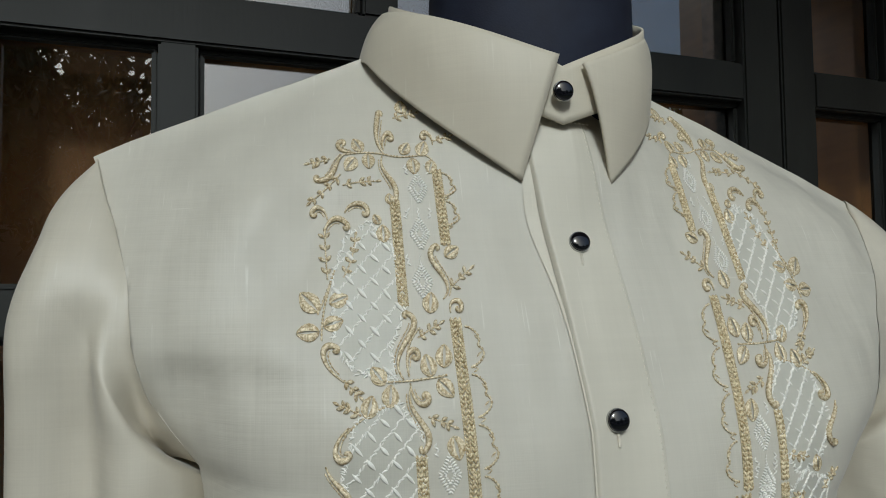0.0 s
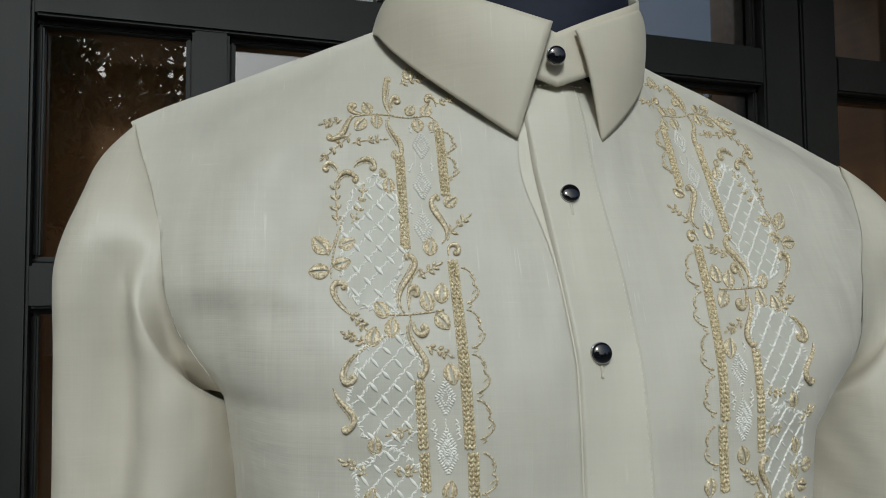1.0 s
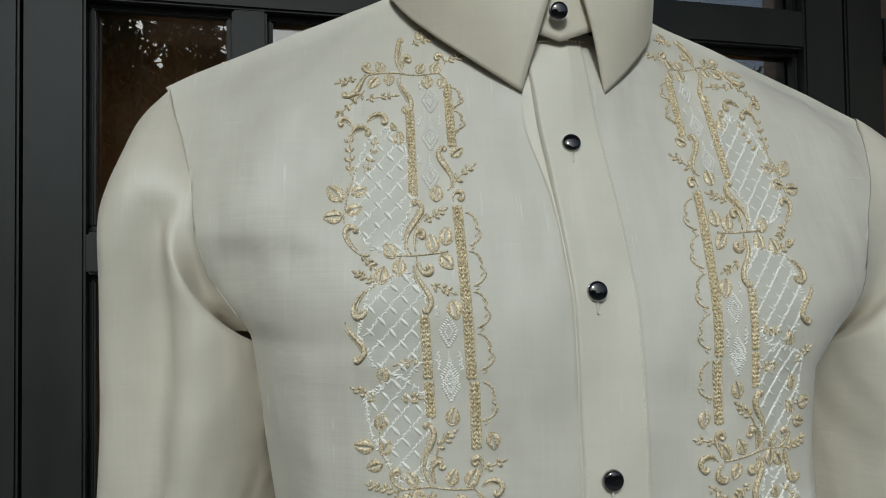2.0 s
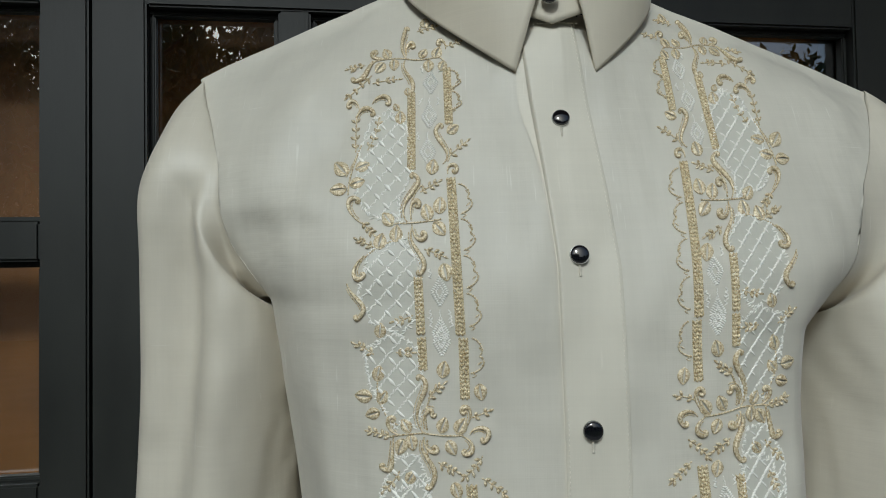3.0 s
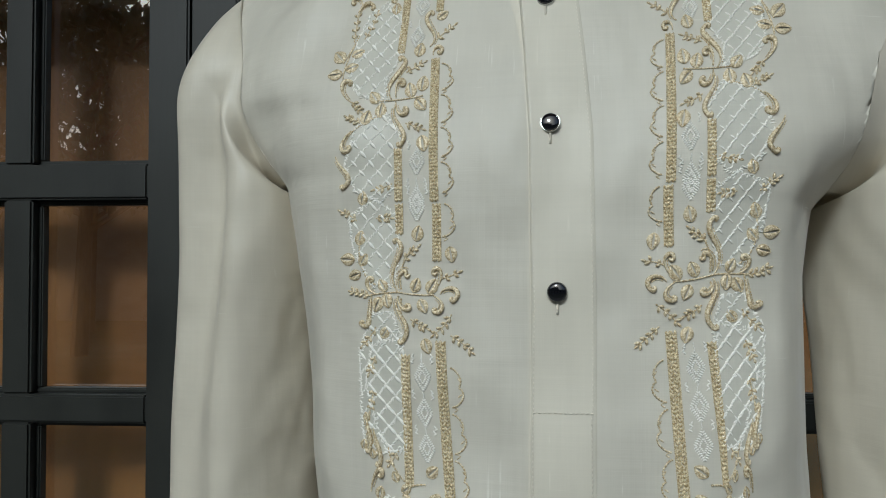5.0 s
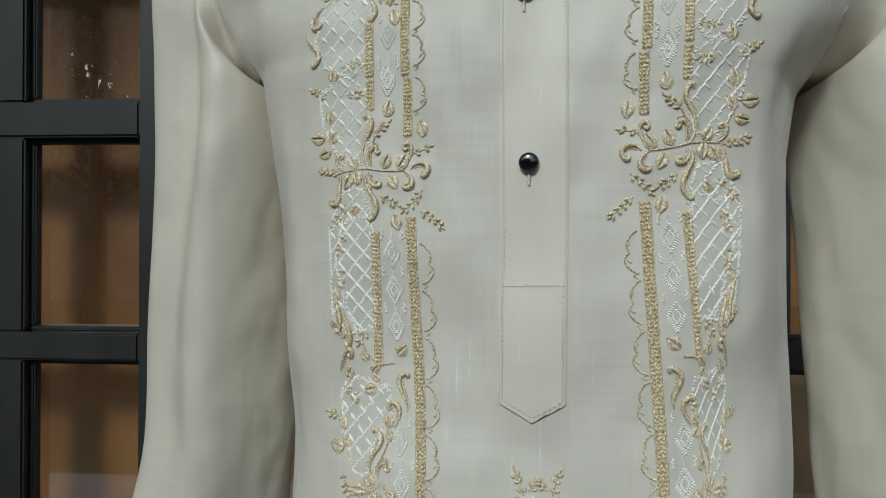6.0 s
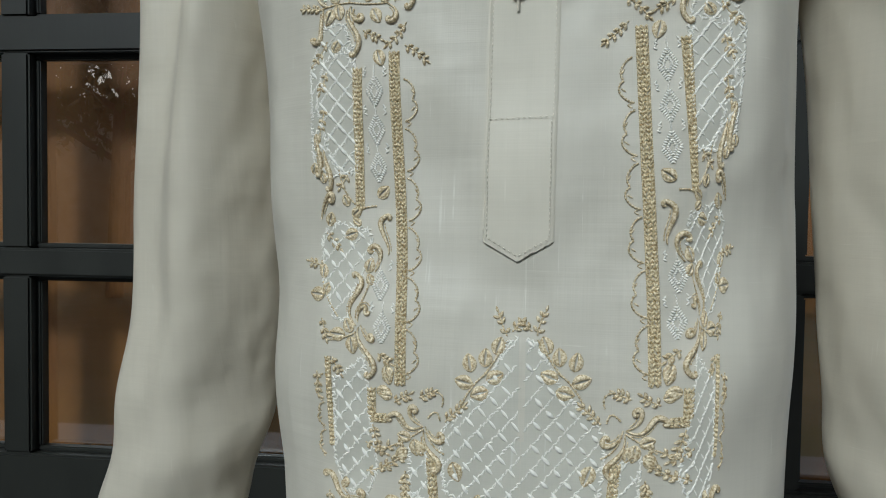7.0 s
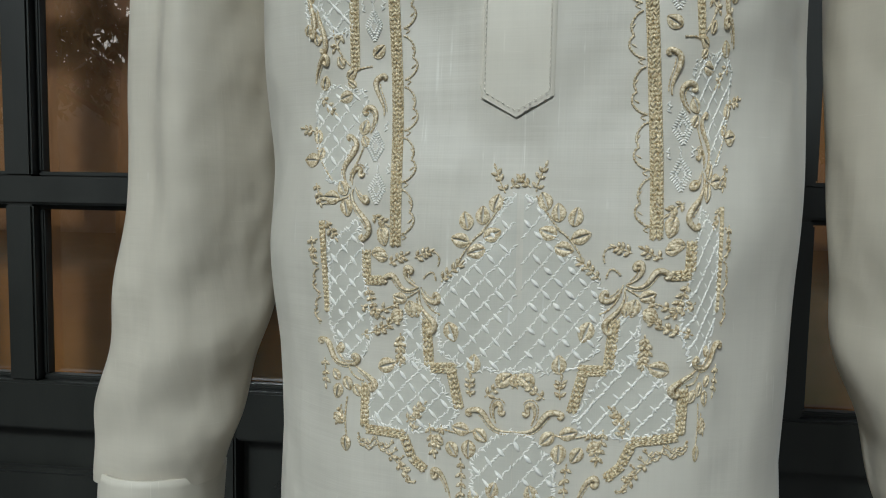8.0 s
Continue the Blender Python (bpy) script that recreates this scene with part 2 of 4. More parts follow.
for n, (a, b) in enumerate(((-4.0, -1.54), (1.773, 4.0))):
    tagged(slab("wall_%s" % ("west", "east")[n], PLASTER, None, (a, b, DOOR - 0.01, DOOR + 0.20, 0, 2.36), 0), "plain plaster wall beside the doors", "wall", kind="structure")
tagged(slab("wall_back", CEIL, None, (-4, 4, 1.1, 1.2, 0, 2.62), 0), "dark wall closing the room behind the doors", "wall", kind="structure")


def door_leaf(name, x0, x1, columns, label):
    """A panelled door leaf: stiles, rails, glazing bars, panes in beads, a panel below, brown boards behind the glass."""
    leaf = tagged(new(name), label, "door", "glazed doors", "structure")
    y0, y1 = DOOR, DOOR + 0.046
    a, b = columns[0][0], columns[-1][1]
    slab("stile", DOOR_PAINT, leaf, (x0 + 0.002, a, y0, y1, 0.01, 2.35), 0.003)
    slab("stile", DOOR_PAINT, leaf, (b, x1 - 0.002, y0, y1, 0.01, 2.35), 0.003)
    rails = [(0.01, 0.12), (0.700, ROWS_OF_PANES[0][0])] + [(p[1], q[0]) for p, q in zip(ROWS_OF_PANES, ROWS_OF_PANES[1:])] + [(ROWS_OF_PANES[-1][1], 2.35)]
    for z0, z1 in rails:
        slab("rail", DOOR_PAINT, leaf, (a, b, y0 + 0.001, y1, z0, z1), 0.003)
    for (_, p), (q, _) in zip(columns, columns[1:]):
        for z0, z1 in ROWS_OF_PANES:
            slab("glazing_bar", DOOR_PAINT, leaf, (p, q, y0 + 0.002, y1, z0, z1), 0.003)
    bm = block(bmesh.new(), a, b, y0 + 0.030, y1, 0.12, 0.70, 0)
    block(bm, a + 0.05, b - 0.05, y0 + 0.006, y0 + 0.028, 0.17, 0.64, 0.006)
    part("lower_panel", bm, DOOR_PAINT, leaf)
    for p, q in columns:
        for z0, z1 in ROWS_OF_PANES:
            bm = bmesh.new()
            for box in ((p, q, z0, z0 + 0.007), (p, q, z1 - 0.007, z1), (p, p + 0.007, z0 + 0.007, z1 - 0.007), (q - 0.007, q, z0 + 0.007, z1 - 0.007)):
                block(bm, box[0], box[1], y0 + 0.016, y0 + 0.031, box[2], box[3], 0.002)
            part("glazing_bead", bm, DOOR_PAINT, leaf)
            pane = slab("pane", GLASS, leaf, (p + 0.001, q - 0.001, y0 + 0.032, y0 + 0.036, z0 + 0.001, z1 - 0.001), 0)
            pane.visible_shadow = False
    slab("backing_board", BOARD, leaf, (a - 0.04, b + 0.04, y0 + 0.135, y0 + 0.15, 0.66, 2.34), 0, "brown boards behind the glass")
    return leaf


def even(a, b, n, bar=0.041):
    w = (b - a - bar * (n - 1)) / n
    return [(a + i * (w + bar), a + i * (w + bar) + w) for i in range(n)]


door_leaf("door_1", -1.538, -0.435, even(-1.472, -0.493, 5), "dark grey-green wooden door leaf with small glass panes")
door_leaf("door_2", -0.435, 0.668, [(-0.369, -0.209), (-0.168, 0.018), (0.059, 0.168), (0.209, 0.317), (0.358, 0.597)], "dark grey-green glazed door leaf behind the shirt")
door_leaf("door_3", 0.668, 1.771, even(0.737, 1.705, 5), "dark grey-green wooden door leaf with small glass panes")

# ---- the garden in front of the porch, mirrored in the panes; its far wall is added ----
bm = bmesh.new()
bmesh.ops.create_grid(bm, x_segments=40, y_segments=40, size=400)
for v in bm.verts:
    v.co.z = -0.14
tagged(part("ground", bm, GRASS), "green garden ground", "ground", kind="structure")

# added wall: keeps bright sky between the trunks out of the panes
tagged(slab("wall_south", PLASTER, None, (-30, 30, -16.2, -16.0, -0.2, 4.3), 0), "plain wall added behind the trees to block the low sky", "wall", kind="structure")


def tree(x, y, height, spread, seed):
    rnd = random.Random(seed)
    thing = tagged(new("tree"), "leafy green garden tree before the porch", "tree", "garden trees")
    thing.matrix_world = pose(x, y, -0.14)
    bm = bmesh.new()
    limbs = [((0, 0, 0), (0.1, 0, height * 0.55), 0.14, 0.09)]
    for k in range(9):
        a, z = k * 2.4, height * (0.35 + 0.05 * k)
        limbs.append(((0.05, 0, z), (math.cos(a) * spread * 0.8, math.sin(a) * spread * 0.8, z + height * 0.22), 0.05, 0.012))
    for p, q, r0, r1 in limbs:
        p, q = Vector(p), Vector(q)
        m = Matrix.Translation((p + q) / 2) @ (q - p).to_track_quat("Z", "Y").to_matrix().to_4x4()
        bmesh.ops.create_cone(bm, segments=8, radius1=r0, radius2=r1, depth=(q - p).length, matrix=m)
    part("trunk", bm, BARK, thing)
    bm = bmesh.new()
    for _ in range(int(spread * 42)):
        a, r, z = rnd.uniform(0, 6.28), spread * rnd.uniform(0.2, 1) ** 0.6, rnd.uniform(0.45, 1.0)
        c = Vector((math.cos(a) * r * (1.15 - 0.6 * z), math.sin(a) * r * (1.15 - 0.6 * z), height * z))
        for _ in range(44):
            o = c + Vector((rnd.gauss(0, 0.24), rnd.gauss(0, 0.24), rnd.gauss(0, 0.17)))
            m = Matrix.Translation(o) @ Euler([rnd.uniform(0, 6.28) for _ in range(3)]).to_matrix().to_4x4()
            s = rnd.uniform(0.07, 0.15)
            f = [bm.verts.new(m @ Vector(k)) for k in ((-s, 0, 0), (0, -s * 0.45, 0.01), (s, 0, 0), (0, s * 0.45, 0.01))]
            bm.faces.new(f)
    part("crown", bm, LEAF, thing)


# trees with x below 0 are guessed, added to keep sky off the panes
for k, (x, y, h, s) in enumerate(((-12.5, -9.0, 6.0, 3.0), (-8.5, -13.0, 6.8, 3.2), (-4.8, -13.5, 6.8, 3.0), (-2.5, -14.0, 6.4, 2.3), (-9.5, -7.5, 5.0, 2.4), (-6.3, -9.0, 5.4, 2.5), (-3.6, -9.6, 5.6, 2.3), (-1.6, -10.4, 5.4, 1.6), (1.6, -13.5, 3.2, 1.6), (4.6, -12.0, 4.6, 1.7), (8.0, -9.5, 4.9, 1.9), (11.5, -9.0, 5.0, 2.2))):
    tree(x, y, h, s, k)

# ---- the dress form and the shirt on it ----
def dress_form():
    bm = bmesh.new()
    rings = []
    outline = ((0.0, 0.16, 0.16), (0.02, 0.16, 0.16), (0.03, 0.02, 0.02), (0.70, 0.02, 0.02), (0.705, 0.12, 0.075), (0.86, 0.135, 0.078), (1.02, 0.125, 0.07), (1.22, 0.14, 0.085),
               (1.34, 0.145, 0.078), (1.40, 0.135, 0.06), (1.44, 0.095, 0.048), (1.465, 0.066, 0.052), (1.50, 0.064, 0.058), (1.56, 0.063, 0.058), (1.62, 0.062, 0.057), (1.635, 0.045, 0.044))
    for z, rx, ry in outline:
        rings.append([bm.verts.new((0.004 + rx * math.sin(k * math.tau / 40), 0.118 - ry * math.cos(k * math.tau / 40), z)) for k in range(40)])
    for a, b in zip(rings, rings[1:]):
        for k in range(40):
            bm.faces.new((a[k], a[(k + 1) % 40], b[(k + 1) % 40], b[k]))
    bm.faces.new(rings[-1])
    bm.faces.new(rings[0][::-1])
    ob = part("dress_form", bm, NAVY, None, "", True)
    ob.matrix_world = SHIRT
    return tagged(ob, "dark navy cloth-covered dress form on a stand", "dress form")


dress_form()
shirt = tagged(new("formal_shirt"), "cream sheer silk formal shirt with gold embroidery on a dress form", "shirt")
shirt.matrix_world = SHIRT
MID = 0.115


def in_neck(c):
    return (c.x / 0.072) ** 2 + ((c.y - 0.122) / 0.062) ** 2 < 1 and c.z > 1.43


def body(u, v):
    a = 2 * u
    back = a > 1
    k = (1.5 - a) * 2 if back else (a - 0.5) * 2
    k = math.copysign(1 - (1 - abs(k)) ** 1.6, k)
    top = ridge(k * 0.262)
    z = 0.70 + (top - 0.70) * v
    x = k * half_width(k, z)
    if z > 1.262:
        x = math.copysign(min(abs(x), armhole(z, x)), x)
    z = min(z, ridge(x))
    if not back:
        return (x, front(x, z), z)
    s = max(0.0, (z - 1.25) / (ridge(x) - 1.25))
    return (x, MID + 0.095 * (1 - abs(k) ** 3) ** (1 / 3) * math.sqrt(max(0.0, 1 - s ** 3)), z)


sheet("body", body, 240, 190, SILK, shirt, closed=True, keep=lambda c: not in_neck(c))


def sleeve(side):
    """Side -1 or 1. Rings from the armhole down to the cuff: centre, tilt, reach across and reach in depth."""
    if side < 0:
        rings = ((0.224, 1.361, 84, 0.076, 0.050), (0.232, 1.345, 67, 0.073, 0.062), (0.231, 1.321, 47, 0.067, 0.066), (0.227, 1.290, 24, 0.057, 0.064), (0.227, 1.24, 6, 0.054, 0.062), (0.231, 1.18, 0, 0.053, 0.060),
                 (0.235, 1.10, 0, 0.053, 0.058), (0.238, 1.02, 0, 0.051, 0.056), (0.253, 0.94, 0, 0.051, 0.054), (0.270, 0.872, 0, 0.049, 0.050), (0.282, 0.820, 0, 0.044, 0.045))
        top, bottom = 1.4372, 1.283
    else:
        rings = ((0.210, 1.346, 84, 0.076, 0.050), (0.216, 1.331, 66, 0.074, 0.060), (0.216, 1.309, 45, 0.070, 0.065), (0.217, 1.28, 22, 0.060, 0.065), (0.219, 1.23, 5, 0.056, 0.063), (0.224, 1.18, 0, 0.056, 0.061),
                 (0.229, 1.10, 0, 0.055, 0.059), (0.234, 1.02, 0, 0.055, 0.056), (0.243, 0.94, 0, 0.054, 0.054), (0.258, 0.872, 0, 0.050, 0.050), (0.270, 0.820, 0, 0.045, 0.046))
        top, bottom = 1.4205, 1.270

    def at(v, n):
        f = v * (len(rings) - 1)
        i = min(int(f), len(rings) - 2)
        f -= i
        p = [rings[min(max(i + d, 0), len(rings) - 1)][n] for d in (-1, 0, 1, 2)]
        return 0.5 * (2 * p[1] + (p[2] - p[0]) * f + (2 * p[0] - 5 * p[1] + 4 * p[2] - p[3]) * f * f + (3 * p[1] - p[0] - 3 * p[2] + p[3]) * f ** 3)

    def place(u, v):
        cx, cz, tilt, r, depth = (at(v, n) for n in range(5))
        a = u * math.tau
        q = v * 10
        bump = lambda mid, wide: math.exp(-((math.remainder(a - mid, math.tau)) / wide) ** 2)
        pleat = (0.13 * bump(2.15, 0.36) - 0.20 * bump(1.50 - 0.03 * q, 0.30) * smooth(7.5, 3.0, q)) * smooth(0.2, 1.4, q) * smooth(9.0, 4.0, q) + (0.16 * bump(0.78, 0.24) - 0.12 * bump(0.30, 0.24) - 0.05 * bump(1.2, 0.2)) * smooth(0.8, 2.4, q) + 0.09 * bump(1.85, 0.28) * smooth(2.0, 4.0, q) * smooth(9.5, 6.0, q)
        fold = 0.034 * math.sin(3 * a + 0.7 * q + side) * smooth(1.6, 4.0, q) + 0.015 * math.sin(5 * a - 1.1 * q) * smooth(2, 5, q)
        wrinkle = 0.04 * math.sin(q * 5.0 + 2 * a) * smooth(6.2, 8.4, q) + 0.02 * math.sin(q * 3.1 - 3 * a) * smooth(5.0, 7.0, q)
        wrinkle *= smooth(10.0, 9.0, q)
        k = 1 + pleat + fold + wrinkle
        c, d = math.cos(a), math.sin(a)
        across, deep = (r + 0.003) * math.copysign(abs(c) ** 1.22, c) * k, depth * math.copysign(abs(d) ** 1.22, d) * k
        t = radians(tilt)
        p = Vector((side * (cx + across * math.cos(t)), 0.112 - deep, cz + across * math.sin(t)))
        z = (top + bottom) / 2 + (top - bottom) / 2 * math.cos(a)
        x = side * armhole(z, side)
        y = front(x, min(z, ridge(x)))
        hem = Vector((x, y - 0.0004 if math.sin(a) >= 0 else 2 * MID - y, z))
        return hem.lerp(p, smooth(-1.3, 1.3, q) * 2 - 1) if q < 1.3 else p

    ob = sheet("sleeve", place, 96, 150, SILK_SLEEVE, shirt, closed=True)

    def cuff(u, v):
        a, z = u * math.tau, 0.825 - 0.075 * v
        cx = rings[-1][0] + 0.006 * v
        return (side * (cx + 0.046 * math.cos(a)), 0.112 - 0.047 * math.sin(a), z + 0.004 * math.sin(a))

    sheet("cuff", cuff, 64, 12, SILK_DENSE, ob, "turned cream cuff", closed=True, thick=0.002)
    return ob


sleeve(-1)
sleeve(1)


# collar: a stand round the neck and a folded leaf with two points
def stand(u, v):
    a = (u - 0.5) * math.tau * 0.999
    z = 1.4485 + 0.030 * min(abs(a), 1.6) + 0.031 * v + 0.006 * min(abs(a), 1.6) * v
    return (-0.005 + (0.081 - 0.002 * v) * math.sin(a), 0.122 - (0.0785 - 0.001 * v) * math.cos(a), z)


sheet("collar_stand", stand, 96, 8, SILK_COLLAR, shirt, "buttoned collar stand", thick=0.0015)


def collar_leaf(side):
    start, tip, wide = (0.045, 0.244, 0.098) if side < 0 else (0.14, 0.335, 0.081)
    round_top = 0.087 if side < 0 else 0.081

    def place(u, v):
        top_a, low_a = start + (math.pi - start) * u, tip + (math.pi - tip) * u
        top = Vector((-0.005 + side * round_top * math.sin(top_a), 0.122 - 0.085 * math.cos(top_a), (1.4835 if side < 0 else 1.478) + 0.0378 * 1.6 * math.tanh(top_a / 1.6) ** 1.3 * 1.12))
        rise_low = 0.0687 * (low_a - tip) if low_a < 1.3 else 0.0687 * (1.3 - tip) + 0.012 * (1 - math.exp(-(low_a - 1.3) * 5))
        low = Vector((-0.005 + side * wide * math.sin(low_a), 0.122 - (0.0815 if low_a < 1.57 else 0.096) * math.cos(low_a), 1.4185 + rise_low))
        p = top.lerp(low, v)
        bow = 0.0014 * math.sin(math.pi * v)
        roll = 0.003 * (1 - v) ** 6
        return (p.x + side * (bow - roll) * math.sin(low_a), p.y - (bow - roll) * math.cos(low_a), p.z)

    return sheet("collar_leaf", place, 72, 24, SILK_COLLAR, shirt, "pointed cream collar leaf", thick=0.0018)


collar_leaf(-1)
collar_leaf(1)


# placket with its buttons
def placket_left(z):
    return along(z, (1.07, -0.0120), (1.21, -0.0110), (1.30, -0.0120), (1.35, -0.0160), (1.40, -0.0210), (1.45, -0.026))


def placket(u, v):
    z = 1.0745 + (1.452 - 1.0745) * v
    x = placket_left(z) + 0.0355 * u
    low = 1.0745 + 0.010 * abs(2 * u - 1)
    z = max(z, low)
    lift = 0.0018 - 0.0008 * u + 0.0030 * math.exp(-((z - 1.385) / 0.035) ** 2) * (1 - u) ** 2 + 0.0012 * smooth(1.15, 1.25, z) * (1 - u) ** 3
    edge = min(1.0, min(u, 1 - u) * 25) ** 0.5
    return (x, front(x, z) - lift * (0.25 + 0.75 * edge), z)


sheet("placket", placket, 40, 220, SILK_DENSE, shirt, "stitched front placket")


def under(u, v):
    z = 1.09 + 0.35 * v
    x = placket_left(z) - 0.0008 * (1 - u) - 0.006 * math.exp(-((z - 1.40) / 0.03) ** 2) * (1 - u) + 0.002 * u
    return (x, front(x, z) - 0.0009, z)


sheet("placket_facing", under, 6, 160, SILK_DENSE, shirt, "inner edge of the placket")


def button(x, z, y=None, size=0.0056):
    y = front(x, z) - 0.0035 if y is None else y
    d = 0.004
    slope = 0 if z > 1.45 else math.atan2(front(x, z + d) - front(x, z - d), 2 * d)
    holder = bmesh.new()
    bmesh.ops.create_cone(holder, segments=40, cap_ends=True, radius1=size, radius2=size * 0.93, depth=0.0022)
    bmesh.ops.bevel(holder, geom=[e for e in holder.edges if len(e.link_faces) == 2 and e.calc_face_angle() > 0.8], offset=0.0005, segments=2, affect="EDGES")
    ob = part("button", holder, CHROME, shirt, "black domed button in a silver rim", False)
    ob.matrix_local = pose(x, y, z, 90 - math.degrees(slope), 0, 0)
    bm = bmesh.new()
    bmesh.ops.create_uvsphere(bm, u_segments=40, v_segments=20, radius=size * 0.91)
    for v in bm.verts:
        v.co.z *= 0.32
    dome = part("dome", bm, JET, ob, "glossy black dome", True)
    dome.location = (0, 0, 0.0011)
    return ob
button(-0.0072, 1.4645, 0.0385)
for z, x in ((1.387, -0.0035), (1.305, 0.0), (1.2108, 0.0035)):
    button(x, z)

# ---- embroidery: motifs in millimetres, x from the middle of the shirt towards one side, z over the floor ----
def skin(side, x, z, h):
    """The place h millimetres off the cloth."""
    z *= 0.001
    middle = 0.0105 * smooth(1.22, 1.0, z)
    if side < 0:
        x = middle + x * 0.001
    else:
        far = -x * 0.001
        far -= 0.55 * max(0.0, far - 0.080) * smooth(1.2, 1.05, z) + 0.03 * far * smooth(1.15, 1.25, z)
        x = middle + far
        z += 0.12 * far
    d = 0.003
    y = front(x, z)
    off = Vector((front(x + d, z) - y, -d, front(x, z + d) - y)).normalized()
    return Vector((x, y, z)) + off * (h * 0.001 + 0.0002)


def strand(bm, side, line, widths, flat=0.75, sides=6):
    """A raised thread along a line of (x, z), with its half width at each place."""
    last, n = None, len(line)
    for i, ((x, z), w) in enumerate(zip(line, widths)):
        (ax, az), (bx, bz) = line[max(i - 1, 0)], line[min(i + 1, n - 1)]
        tx, tz = bx - ax, bz - az
        size = math.hypot(tx, tz) or 1.0
        nx, nz = -tz / size, tx / size
        ring = []
        for k in range(sides):
            a = math.tau * k / sides
            c, s = math.cos(a) * w, math.sin(a) * w * flat
            ring.append(bm.verts.new(skin(side, x + nx * c, z + nz * c, s + w * flat * 0.45)))
        if last:
            for k in range(sides):
                m = (k + 1) % sides
                f = (last[k], last[m], ring[m], ring[k])
                bm.faces.new(f if side < 0 else f[::-1])
        if i in (0, n - 1):
            bm.faces.new(ring)
        last = ring


def bezier(p, n):
    pts = [(p[i], p[i + 1]) for i in range(0, len(p), 2)]
    out = []
    for i in range(n + 1):
        t, q = i / n, pts
        while len(q) > 1:
            q = [(a[0] + (b[0] - a[0]) * t, a[1] + (b[1] - a[1]) * t) for a, b in zip(q, q[1:])]
        out.append(q[0])
    return out


def stitch(bm, side, x, z, angle, length, width, flat=0.8, n=4):
    """One satin stitch, pointed at both ends."""
    c, s = math.cos(angle) * length / 2, math.sin(angle) * length / 2
    line = [(x + c * (2 * i / n - 1), z + s * (2 * i / n - 1)) for i in range(n + 1)]
    strand(bm, side, line, [width * (0.25 + 0.75 * math.sin(math.pi * i / n)) for i in range(n + 1)], flat, 5)


def twist(bm, side, line, width, pitch=1.0):
    """A beaded, twisted thread."""
    fine, w = [], []
    for (ax, az), (bx, bz) in zip(line, line[1:]):
        n = max(1, int(math.hypot(bx - ax, bz - az) / (pitch / 3)))
        for i in range(n):
            k = len(fine)
            fine.append((ax + (bx - ax) * i / n, az + (bz - az) * i / n))
            w.append(width * (0.48, 1.15, 1.15)[k % 3])
    if len(fine) > 1:
        strand(bm, side, fine, w, 0.9, 5)


